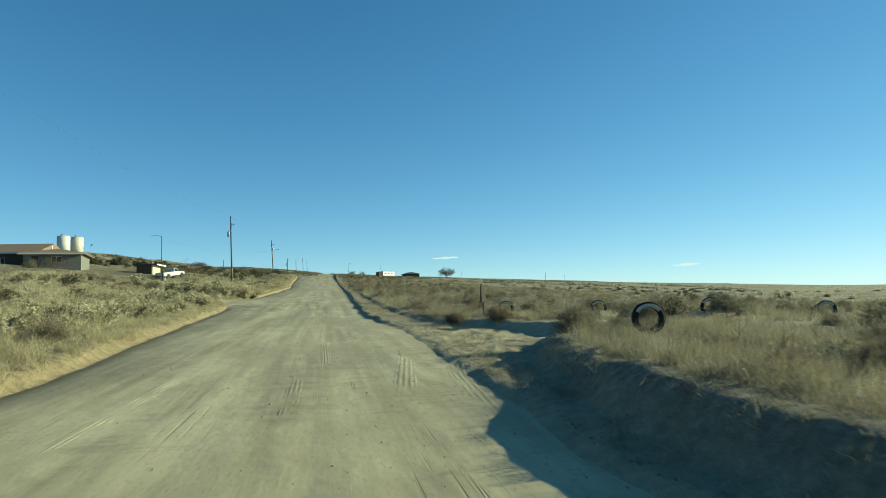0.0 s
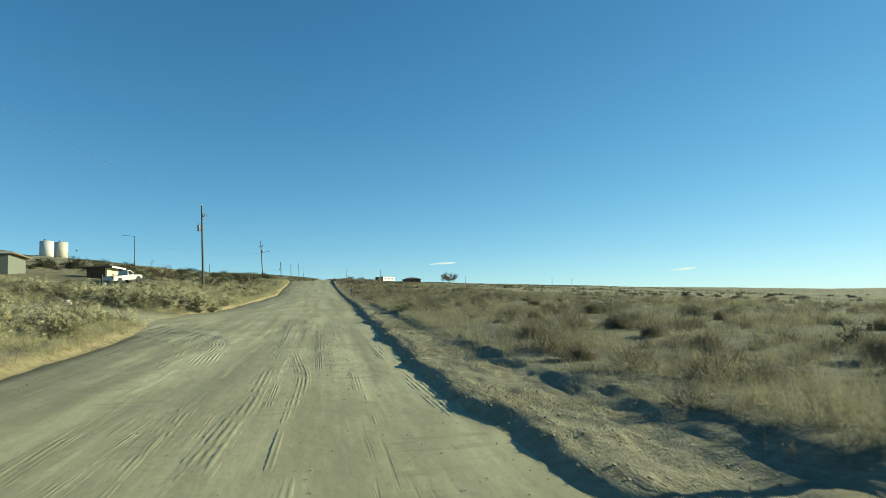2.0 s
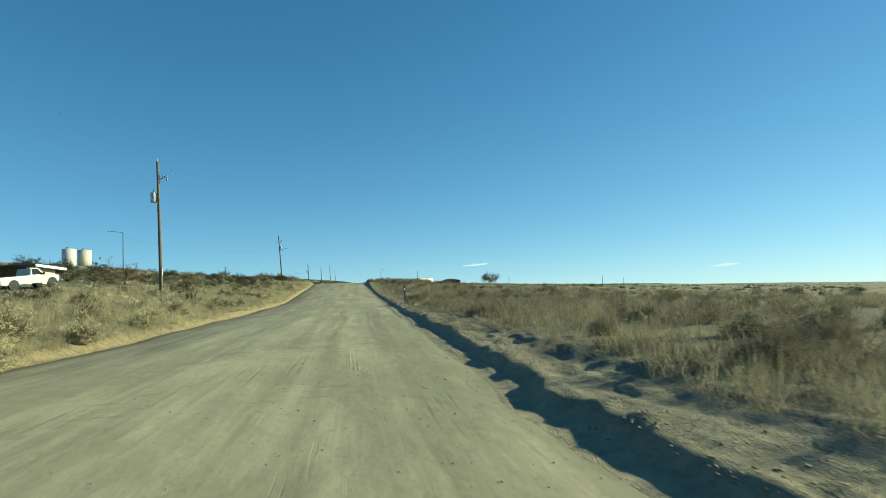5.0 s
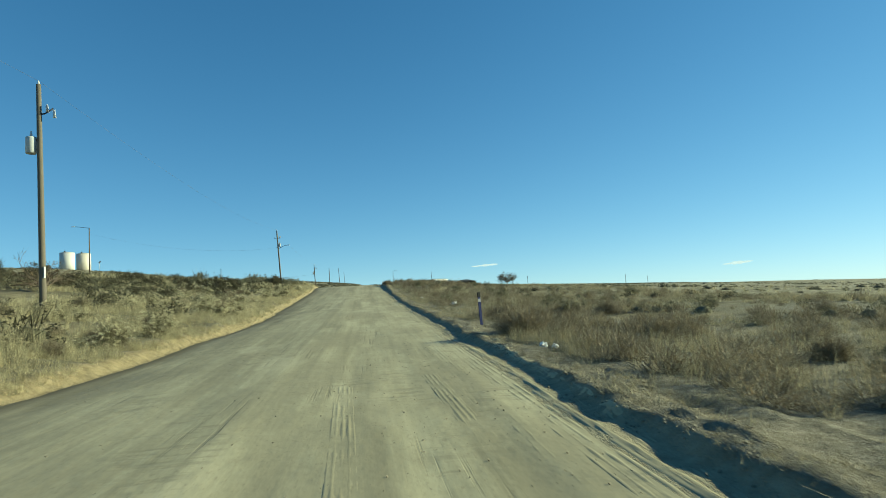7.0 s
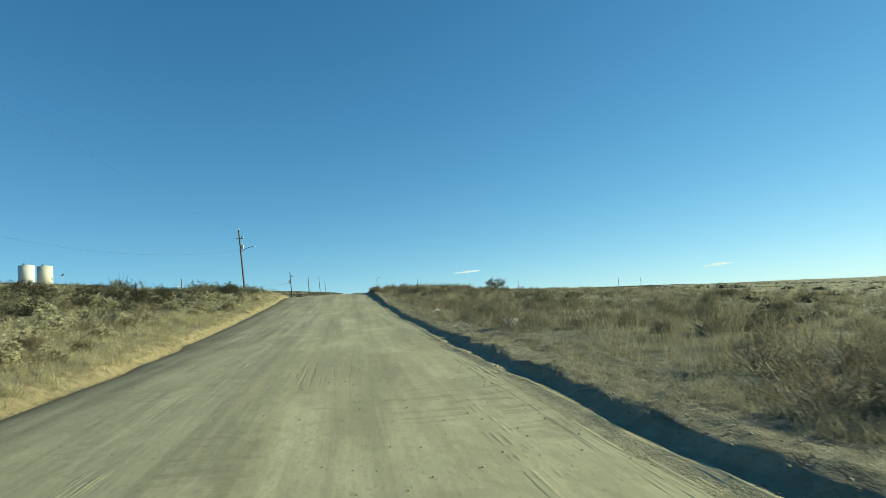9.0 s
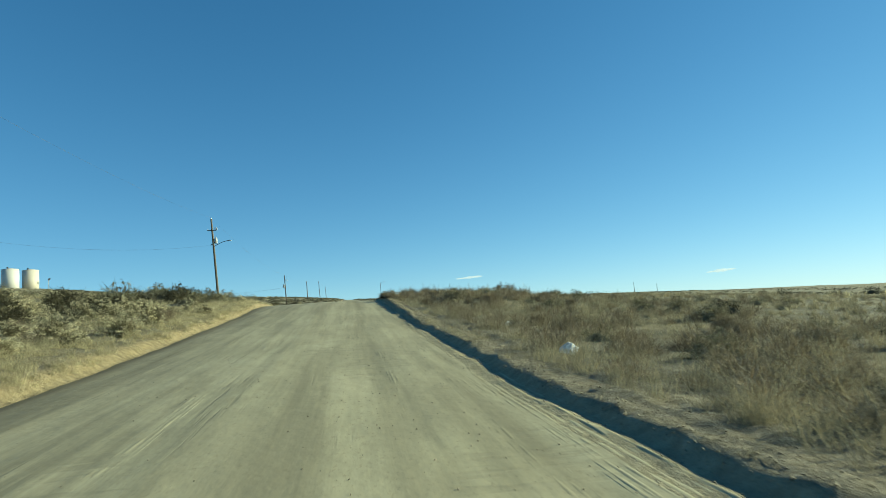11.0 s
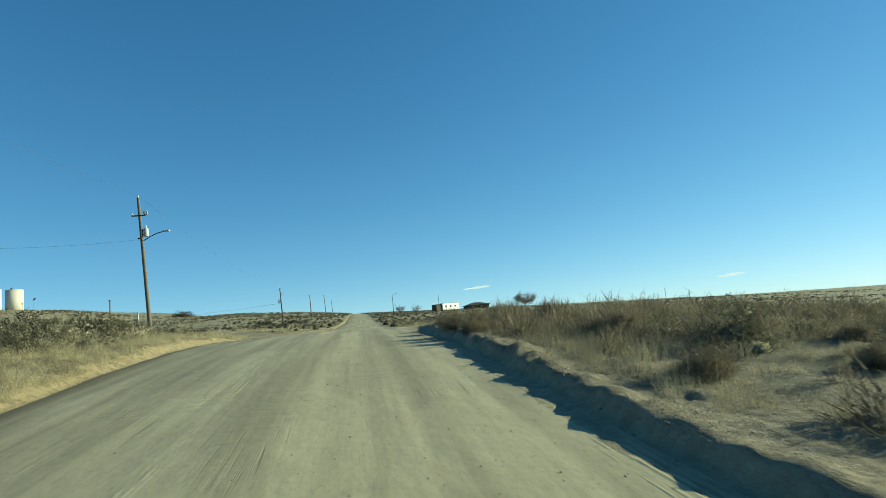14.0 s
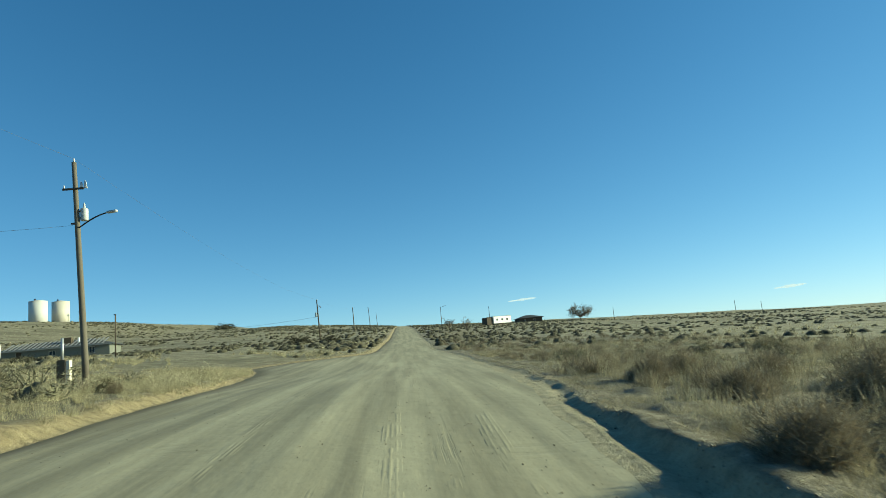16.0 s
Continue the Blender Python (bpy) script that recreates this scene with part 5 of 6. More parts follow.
def transformer(parent, x, y, z, side, size=1.0):
    bm = bmesh.new()
    r, h = 0.23 * size, 0.78 * size
    bm_lathe(bm, [(r * 0.9, 0), (r, 0.04), (r, h - 0.06), (r * 0.92, h), (r * 0.3, h + 0.04)], 16, Matrix.Translation((x, y, z)))
    ob = part("transformer", bm, M_GREY, parent, "grey can transformer")
    bm = bmesh.new()
    bm_tube(bm, [(x, y, z + h), (x, y, z + h + 0.12), (x, y, z + h + 0.3)], [0.05, 0.06, 0.025], 8)
    part("bushing", bm, M_INSUL, ob)
    bm = bmesh.new()
    bm_box(bm, (min(x, x - side * 0.34), y - 0.03, z + 0.15 * size), (max(x, x - side * 0.34), y + 0.03, z + 0.15 * size + 0.06))
    part("bracket", bm, M_IRON, ob)
    bm = bmesh.new()
    bm_box(bm, (min(x, x - side * 0.34), y - 0.03, z + 0.6 * size), (max(x, x - side * 0.34), y + 0.03, z + 0.6 * size + 0.06))
    part("bracket", bm, M_IRON, ob)
    return ob


def street_arm(parent, start, end, rise, mat=M_IRON):
    a, b = Vector(start), Vector(end)
    pts = [a + (b - a) * t + Vector((0, 0, rise * math.sin(t * math.pi * 0.75))) for t in np.linspace(0, 1, 9)]
    bm = bmesh.new()
    bm_tube(bm, pts, 0.035, 8)
    arm = part("lamp_arm", bm, mat, parent)
    d = (b - a).normalized()
    d.z = 0
    e = pts[-1]
    bm = bmesh.new()
    m = Matrix.Translation(e) @ Matrix.Rotation(math.atan2(d.y, d.x), 4, "Z")
    bm_box(bm, (-0.05, -0.10, -0.05), (0.5, 0.10, 0.06), 0.035, m)
    part("lamp_head", bm, M_GREY, arm, "grey cobra-head street lamp")
    return arm


def utility_pole(base, top, label, mat=M_POLE, r=0.15, fittings=""):
    bx, by, bz = base
    ob = thing("utility_pole", pose(bx, by, bz), label, "utility pole", "utility poles along the road")
    d = Vector(top) - Vector(base)
    bm = bmesh.new()
    pts = [d * t - Vector((0, 0, 0.4)) * (t == 0) for t in np.linspace(0, 1, 9)]
    bm_tube(bm, pts, [r * (1 - 0.32 * t) for t in np.linspace(0, 1, 9)], 12)
    part("pole", bm, mat, ob)
    h = d.length
    at = lambda dz: d * ((h - dz) / h)
    bm = bmesh.new()
    p = at(0.0)
    bm_tube(bm, [p + Vector((0.0, 0, -0.05)), p + Vector((0, 0, 0.08)), p + Vector((0, 0, 0.2))], [0.03, 0.05, 0.02], 8)
    part("top_insulator", bm, M_INSUL, ob)
    if "arm_right" in fittings:
        p = at(1.45)
        bm = bmesh.new()
        bm_tube(bm, [p, p + Vector((0.25, 0, 0.04)), p + Vector((0.62, 0, 0.28))], 0.035, 6)
        part("bracket_arm", bm, M_IRON, ob)
        cutout(ob, p.x + 0.34, 0, p.z + 0.12)
        cutout(ob, p.x + 0.62, 0.06, p.z - 0.12)
    if "cross" in fittings:
        p = at(1.37)
        bm = bmesh.new()
        bm_box(bm, (p.x - 0.52, -0.2, p.z - 0.04), (p.x + 0.45, -0.1, p.z + 0.04))
        part("crossarm", bm, M_DARKPOLE, ob)
        cutout(ob, p.x + 0.34, -0.15, p.z - 0.02)
        cutout(ob, p.x + 0.52, -0.15, p.z + 0.02)
        bm = bmesh.new()
        bm_tube(bm, [p + Vector((-0.45, -0.15, 0.04)), p + Vector((-0.45, -0.15, 0.2))], [0.045, 0.025], 8)
        part("pin_insulator", bm, M_INSUL, ob)
    if "can_left" in fittings:
        p = at(3.3)
        transformer(ob, p.x - 0.38, 0, p.z, -1)
    if "can_right" in fittings:
        p = at(3.1)
        transformer(ob, p.x + 0.27, 0.1, p.z + 0.2, 1, 0.75)
    if "lamp" in fittings:
        p = at(3.25)
        street_arm(ob, p + Vector((0.1, -0.05, 0)), p + Vector((1.65, -0.55, 0.38)), 0.16)
        bm = bmesh.new()
        bm_tube(bm, [p + Vector((-0.28, 0, 0.22)), p + Vector((0, 0, 0.22))], 0.05, 8)
        part("guy_bracket", bm, M_IRON, ob)
    if "tag" in fittings:
        p = at(h - 1.7)
        bm = bmesh.new()
        bm_box(bm, (p.x + r * 0.75, -r * 0.9, p.z), (p.x + r * 0.98, -r * 0.3, p.z + 0.5))
        part("tag", bm, M_WHITE, ob, "faded white pole tag")
    return ob


POLES = [((-14.0, 14.0), (-14.2, 14.0, 9.0), "weathered grey wooden utility pole beside the road", M_POLE, ""),
         ((-14.2, 97.7), (-14.37, 97.7, 12.7), "weathered wooden pole with can transformer and cutouts", M_POLE, "arm_right can_left tag"),
         ((-14.4, 179.5), (-14.89, 179.5, 16.46), "leaning wooden pole with crossarm, transformer and street lamp", M_POLE, "cross can_right lamp"),
         ((-15.78, 273), (-16.02, 273, 17.43), "dark leaning wooden pole with transformer in brush", M_DARKPOLE, "arm_right can_left"),
         ((-17.6, 389.6), (-17.7, 389.6, 24.2), "slim weathered pole on the far rise", M_POLE, ""),
         ((-18.3, 533.7), (-18.8, 533.7, 34.5), "far thin wooden pole on the skyline", M_DARKPOLE, ""),
         ((-19.0, 677.9), (-19.6, 677.9, 40.1), "dark wooden pole on the skyline", M_DARKPOLE, "")]
for (x, y), top, label, mat, fit in POLES:
    utility_pole((x, y, hz(x, y)), top, label, mat, 0.15 if y < 300 else 0.2, fit)


def wire(a, b, sag, r=0.008, label="thin sagging power line between poles"):
    a, b = Vector(a), Vector(b)
    bm = bmesh.new()
    bm_tube(bm, [a + (b - a) * t - Vector((0, 0, sag * 4 * t * (1 - t))) for t in np.linspace(0, 1, 21)], r, 5)
    me = bpy.data.meshes.new("wire")
    bm.to_mesh(me)
    bm.free()
    me.materials.append(M_WIRE)
    return tagged(new("wire", me), label, "wire", "power lines")


tops = [Vector(p[1]) + Vector((0, 0, 0.18)) for p in POLES]
for a, b in zip(tops, tops[1:]):
    wire(a, b, 1.2, 0.0045)
wire((-14.95, 179.5, 13.35), (-42.9, 170.9, 16.2), 1.4, 0.006, "dark service cable sagging from the pole")
wire((-16.0, 273, 14.1), (-66, 285, 15.0), 0.8, 0.015, "service cable sagging towards the house")


def lamp_post(x, y, top, reach, label):
    z = hz(x, y)
    ob = thing("street_lamp", pose(x, y, z), label, "street lamp", "street lamps")
    bm = bmesh.new()
    bm_tube(bm, [(0, 0, -0.3), (0, 0, top - z)], [0.10, 0.07], 10)
    part("post", bm, M_DARKPOLE, ob)
    street_arm(ob, (0, 0, top - z - 0.1), (reach, 0, top - z + 0.2), 0.05)
    return ob


lamp_post(-42.9, 170.9, 17.2, -2.2, "dark street lamp on a slim post")
lamp_post(13.1, 342.0, 18.05, 1.3, "far street lamp beside bare trees")
for x, y, h, r, label in ((-36.6, 232.2, 5.4, 0.1, "dark bare post in the field"), (96.0, 420, 5.0, 0.12, "thin distant mast on the plain"), (170.0, 450, 6.0, 0.14, "distant pole on the plain"),
                          (190.0, 460, 5.0, 0.14, "short distant pole on the plain")):
    ob = thing("post", pose(x, y, hz(x, y)), label, "post")
    bm = bmesh.new()
    bm_tube(bm, [(0, 0, -0.3), (0.05, 0, h)], [r, r * 0.8], 8)
    part("shaft", bm, M_DARKPOLE, ob)
    bm = bmesh.new()
    bm_box(bm, (-r, -r, h - 0.05), (r * 1.3, r, h + 0.1))
    part("cap", bm, M_IRON, ob)


# ---- water tanks
def water_tank(x, y, base, r, h, mat, label):
    ob = thing("water_tank", pose(x, y, base), label, "water tank", "water tanks on the hill")
    bm = bmesh.new()
    bm_lathe(bm, [(r, -3.0), (r, h)], 64)
    shell = part("shell", bm, mat, ob)
    bm = bmesh.new()
    bm_lathe(bm, [(r * 1.01, h), (r * 1.01, h + 0.12), (r * 0.5, h + 0.55), (0.5, h + 0.9), (0.2, h + 0.95)], 64)
    roof = part("roof", bm, mat, ob)
    bm = bmesh.new()
    bm_lathe(bm, [(0.35, h + 0.5), (0.35, h + 1.2), (0.5, h + 1.25), (0.3, h + 1.5)], 12, Matrix.Translation((-r * 0.2, -r * 0.3, 0)))
    part("vent", bm, M_IRON, roof)
    return ob


water_tank(-187.3, 483.3, 39.3, 4.25, 10.6, M_TANK, "white cylindrical water tank on the hilltop")
water_tank(-183.6, 497.8, 39.8, 4.25, 10.6, M_TANKB, "cream-stained cylindrical water tank on the hilltop")
ob = thing("telemetry_post", pose(-174, 498, hz(-174, 498)), "small post with a tilted solar panel", "solar post")
bm = bmesh.new()
bm_tube(bm, [(0, 0, -0.5), (0, 0, 6.6)], 0.12, 8)
part("post", bm, M_STEEL, ob)
bm = bmesh.new()
bm_box(bm, (-0.2, -0.9, -0.06), (0.2 + 1.2, 0.9, 0.06), 0.02, Matrix.Translation((0, 0, 5.6)) @ Matrix.Rotation(radians(-50), 4, "Y"))
part("panel", bm, M_IRON, ob)


# ---- houses
def hip_roof(bm, x0, x1, y0, y1, eave, ridge, over=0.6, gable=False, thick=0.16):
    x0, x1, y0, y1 = x0 - over, x1 + over, y0 - over, y1 + over
    w = (y1 - y0) / 2
    inset = 0.0 if gable else min(w, (x1 - x0) / 2 - 0.2)
    ym = (y0 + y1) / 2
    pts = [(x0, y0, eave), (x1, y0, eave), (x1, y1, eave), (x0, y1, eave), (x0 + inset, ym, ridge), (x1 - inset, ym, ridge)]
    low = [bm.verts.new((a, b, c - thick)) for a, b, c in pts[:4]]
    v = [bm.verts.new(p) for p in pts]
    for f in ((v[0], v[1], v[5], v[4]), (v[1], v[2], v[5]), (v[2], v[3], v[4], v[5]), (v[3], v[0], v[4]), tuple(low[::-1])):
        bm.faces.new(f)
    for i in range(4):
        bm.faces.new((low[i], low[(i + 1) % 4], v[(i + 1) % 4], v[i]))
    return bm


def wall_with_openings(bm, x0, x1, z0, z1, y, holes, depth=0.2):
    """A wall along x with real openings (x0, x1, z0, z1)."""
    xs = sorted({x0, x1, *[h[0] for h in holes], *[h[1] for h in holes]})
    zs = sorted({z0, z1, *[h[2] for h in holes], *[h[3] for h in holes]})
    for a, b in zip(xs, xs[1:]):
        for c, d in zip(zs, zs[1:]):
            if not any(h[0] <= a and b <= h[1] and h[2] <= c and d <= h[3] for h in holes):
                bm_box(bm, (a, y, c), (b, y + depth, d))


def house(name, m, size, wall_h, ridge, holes, wall_mat, roof_mat, label, gable=False, fascia=M_FASCIA):
    lx, ly = size
    ob = thing(name, m, label, "house", kind="")
    bm = bmesh.new()
    wall_with_openings(bm, 0, lx, -1.0, wall_h, 0, holes)
    bm_box(bm, (0, 0.2, -1.0), (0.2, ly, wall_h))
    bm_box(bm, (lx - 0.2, 0.2, -1.0), (lx, ly, wall_h))
    bm_box(bm, (0.2, ly - 0.2, -1.0), (lx - 0.2, ly, wall_h))
    if gable:
        for gx_ in (0.0, lx - 0.2):
            a, b, c = (gx_, 0, wall_h), (gx_, ly, wall_h), (gx_, ly / 2, ridge - 0.25)
            v = [bm.verts.new(p) for p in (a, b, c)] + [bm.verts.new((p[0] + 0.2, p[1], p[2])) for p in (a, b, c)]
            for f in ((0, 2, 1), (3, 4, 5), (0, 1, 4, 3), (1, 2, 5, 4), (2, 0, 3, 5)):
                bm.faces.new([v[i] for i in f])
    part("wall", bm, wall_mat, ob)
    bm = bmesh.new()
    hip_roof(bm, 0, lx, 0, ly, wall_h + 0.1, ridge, gable=gable)
    roof = part("roof", bm, roof_mat, ob)
    bm = bmesh.new()
    bm_box(bm, (-0.62, -0.64, wall_h - 0.12), (lx + 0.62, -0.6, wall_h + 0.13))
    part("fascia", bm, fascia, roof, "sun-bleached fascia board")
    for hx0, hx1, hz0, hz1 in holes:
        is_door = hz0 < 0.2
        bm = bmesh.new()
        bm_box(bm, (hx0, 0.09, hz0), (hx1, 0.13, hz1))
        if is_door:
            part("door", bm, M_BROWNWALL, ob)
        else:
            w = part("window", bm, M_GLASS, ob)
            bm = bmesh.new()
            for a, b in (((hx0, 0.05, hz0), (hx0 + 0.06, 0.085, hz1)), ((hx1 - 0.06, 0.05, hz0), (hx1, 0.085, hz1)), ((hx0 + 0.06, 0.05, hz0), (hx1 - 0.06, 0.085, hz0 + 0.06)),
                         ((hx0 + 0.06, 0.05, hz1 - 0.06), (hx1 - 0.06, 0.085, hz1)), (((hx0 + hx1) / 2 - 0.03, 0.05, hz0 + 0.06), ((hx0 + hx1) / 2 + 0.03, 0.085, hz1 - 0.06))):
                bm_box(bm, a, b)
            part("window_frame", bm, M_FASCIA, w)
    return ob, roof


z = hz(-40, 98)
h1, r1 = house("house", pose(-43.6, 95.6, z - 0.25, 0, 0, 12), (7.5, 9.0), 2.35, 3.45, [(1.0, 1.9, 0.0, 2.05), (3.6, 5.0, 0.95, 1.95)], M_STUCCO, M_SHINGLE, "low grey stucco house with brown hip roof")
bm = bmesh.new()
bm_tube(bm, [(3.0, 4.0, 3.0), (3.0, 4.0, 3.9)], 0.08, 8)
part("vent_pipe", bm, M_WHITE, r1)
h2, r2 = house("house", pose(-62.0, 99.0, z - 0.1), (18.5, 11.0), 2.6, 4.5, [(13.2, 14.4, 0.9, 1.9), (9.0, 10.4, 0.9, 1.9)], M_BROWNWALL, M_SHINGLE, "larger brown house wing behind a low roof", gable=True)
bm = bmesh.new()
bm_tube(bm, [(10.0, 5.0, 4.0), (10.0, 5.0, 4.9)], 0.09, 8)
part("vent_pipe", bm, M_WHITE, r2)

zb = hz(-68, 285)
h3, r3 = house("house", pose(-79.0, 277.0, zb - 0.75, 0, 0, 10), (20.0, 9.0), 2.3, 3.9, [(3.2, 4.2, 0.0, 2.0), (9.0, 10.2, 0.9, 1.8), (16.2, 17.3, 0.7, 2.0)], M_STUCCO, M_TINDARK,
               "long low grey house with ribbed metal roof", fascia=M_TIN)
for i in range(22):
    x = 1.2 + i * 0.83
    bm = bmesh.new()
    y1 = 4.2
    bm_box(bm, (x, -0.6, 0.0), (x + 0.36, y1, 0.05), 0, Matrix.Translation((0, 0, 2.46)) @ Matrix(((1, 0, 0, 0), (0, 1, 0, 0), (0, 1.5 / 5.1, 1, 0.176), (0, 0, 0, 1))))
    part("roof_sheet", bm, M_TIN, r3)
bm = bmesh.new()
bm_box(bm, (11.0, 1.5, 2.9), (12.6, 2.8, 4.3), 0.05)
part("cooler_box", bm, M_RUST, r3, "rusty rooftop cooler")
bm = bmesh.new()
bm_box(bm, (13.6, 2.0, 2.9), (13.85, 2.3, 4.2))
part("vent_pipe", bm, M_WHITE, r3)

# flat-roofed shed beside the pickup
zs = hz(-27, 108)
shed = thing("shed", pose(-31.4, 108.0, zs - 0.5), "flat-roofed shed with a cream side wall", "shed")
bm = bmesh.new()
wall_with_openings(bm, 0, 2.4, -0.6, 2.3, 0, [(0.5, 1.9, 0.0, 2.0)])
part("front_wall", bm, M_BROWNWALL, shed)
bm = bmesh.new()
bm_box(bm, (0.5, 0.1, 0.0), (1.9, 0.16, 2.0))
part("door", bm, M_BROWNWALL, shed)
bm = bmesh.new()
bm_box(bm, (2.4, 0, -0.6), (2.6, 5.0, 2.3))
side = part("side_wall", bm, M_CREAM, shed, "cream-painted side wall")
bm = bmesh.new()
bm_box(bm, (2.6, 1.9, 1.35), (2.63, 3.2, 1.5))
part("vent_slot", bm, M_BROWNWALL, side)
bm = bmesh.new()
bm_box(bm, (0, 0.2, -0.6), (0.2, 5.0, 2.3))
bm_box(bm, (0.2, 4.8, -0.6), (2.4, 5.0, 2.3))
part("back_wall", bm, M_BROWNWALL, shed)
bm = bmesh.new()
bm_box(bm, (-0.5, -0.5, 2.3), (3.4, 5.5, 2.5), 0.03)
roof = part("roof", bm, M_TINDARK, shed)
bm = bmesh.new()
bm_box(bm, (3.4, -0.5, 2.28), (3.44, 5.5, 2.52))
part("fascia", bm, M_WHITE, roof)

# white trailer among the left brush, and the far trailer and dark house
def trailer(m, lx, ly, h, label):
    ob = thing("trailer", m, label, "trailer", "trailers")
    bm = bmesh.new()
    bm_box(bm, (0, 0, 0.5), (lx, ly, h), 0.08)
    body = part("body", bm, M_WHITE, ob)
    bm = bmesh.new()
    bm_box(bm, (-0.02, -0.08, h), (lx + 0.02, ly + 0.08, h + 0.12), 0.03)
    part("roof", bm, M_TIN, ob)
    for k in range(3):
        bm = bmesh.new()
        x = lx * (0.15 + 0.28 * k)
        bm_box(bm, (x, -0.03, h * 0.5), (x + lx * 0.1, 0.0, h * 0.5 + 0.7))
        part("window", bm, M_GLASS, body)
    bm = bmesh.new()
    bm_box(bm, (0.3, 0.3, -0.4), (lx - 0.3, ly - 0.3, 0.5))
    part("skirting", bm, M_BROWNWALL, ob)
    return ob


trailer(pose(-53.5, 228, hz(-51, 228) - 0.1), 3.6, 3.0, 2.2, "small white trailer half hidden by brush")
far_tr = trailer(pose(37.5, 394, hz(42, 396) + 0.1, 0, 0, 35), 10.0, 4.0, 3.3, "white mobile home on the skyline")
bm = bmesh.new()
bm_box(bm, (-3.2, 0.5, -0.3), (-0.1, 3.5, 3.1), 0.05)
part("porch", bm, M_BROWNWALL, far_tr, "dark enclosed porch")
bm = bmesh.new()
bm_tube(bm, [(-0.6, 1.5, 3.0), (-0.6, 1.5, 7.6)], 0.09, 6)
part("antenna_mast", bm, M_IRON, far_tr)
house("house", pose(58.0, 445, hz(63, 446) - 0.3, 0, 0, 6), (11.5, 8.0), 2.3, 3.8, [(2, 3, 0.9, 1.8), (7, 8, 0.9, 1.8)], M_BROWNWALL, M_TINDARK, "dark low house on the skyline", fascia=M_BROWNWALL)


# ---- bare trees
def bare_tree(x, y, tall, wide, label, limbs=8, depth=3, seed=1):
    r = random.Random(seed)
    ob = thing("tree", pose(x, y, hz(x, y) - 0.1), label, "tree", "bare trees")
    bm = bmesh.new()
    trunk_h = tall * 0.18
    bm_tube(bm, [(0, 0, 0), (0.05 * tall * 0.2, 0, trunk_h * 0.5), (0, 0, trunk_h)], [tall * 0.045, tall * 0.035, tall * 0.03], 8)
    part("trunk", bm, M_BARK, ob)
    bm = bmesh.new()
    base, tip = [], []

    def grow(p, d, length, rad, level):
        q = p + d * length
        if level <= 1:
            bm_tube(bm, [p, (p + q) / 2 + Vector((r.gauss(0, 1), r.gauss(0, 1), r.gauss(0, 1))) * length * 0.06, q], [rad, rad * 0.8, rad * 0.6], 5, caps=False)
        else:
            base.append(tuple(p))
            tip.append(tuple(q))
        if level < depth:
            for _ in range(4 if level else 5):
                e = (d + Vector((r.gauss(0, 0.6), r.gauss(0, 0.6), r.gauss(0.08, 0.45)))).normalized()
                grow(p + d * length * r.uniform(0.45, 1.0), e, length * r.uniform(0.5, 0.8), rad * 0.5, level + 1)

    for i in range(limbs):
        a = 2 * math.pi * i / limbs + r.uniform(-0.3, 0.3)
        up = r.uniform(0.12, 1.3)
        d = Vector((math.cos(a) * wide / tall, math.sin(a) * wide / tall, up)).normalized()
        grow(Vector((0, 0, trunk_h * 0.9)), d, (tall * 0.30 + wide * 0.14) * r.uniform(0.8, 1.1), tall * 0.018, 0)
    part("limbs", bm, M_BARK, ob)
    v, f = ribbons(np.array(base), np.array(tip), tall * 0.008, 0.06)
    c = new("crown", mesh_np("crown", v, f, [M_TWIG]))
    c.parent = ob
    return ob


bare_tree(93.3, 462, 8.0, 9.5, "round leafless tree alone on the skyline", 14, 4, 3)
bare_tree(15.5, 343, 4.4, 2.4, "small bare tree beside a street lamp", 7, 3, 5)
bare_tree(21.0, 344, 4.0, 3.0, "small bare tree on the far rise", 7, 3, 6)
bare_tree(-38.5, 94.0, 2.6, 2.6, "bare grey shrub-like tree before the house", 8, 3, 7)
bare_tree(-24.0, 118.0, 3.2, 3.0, "dark bare tree behind the shed", 9, 3, 8)


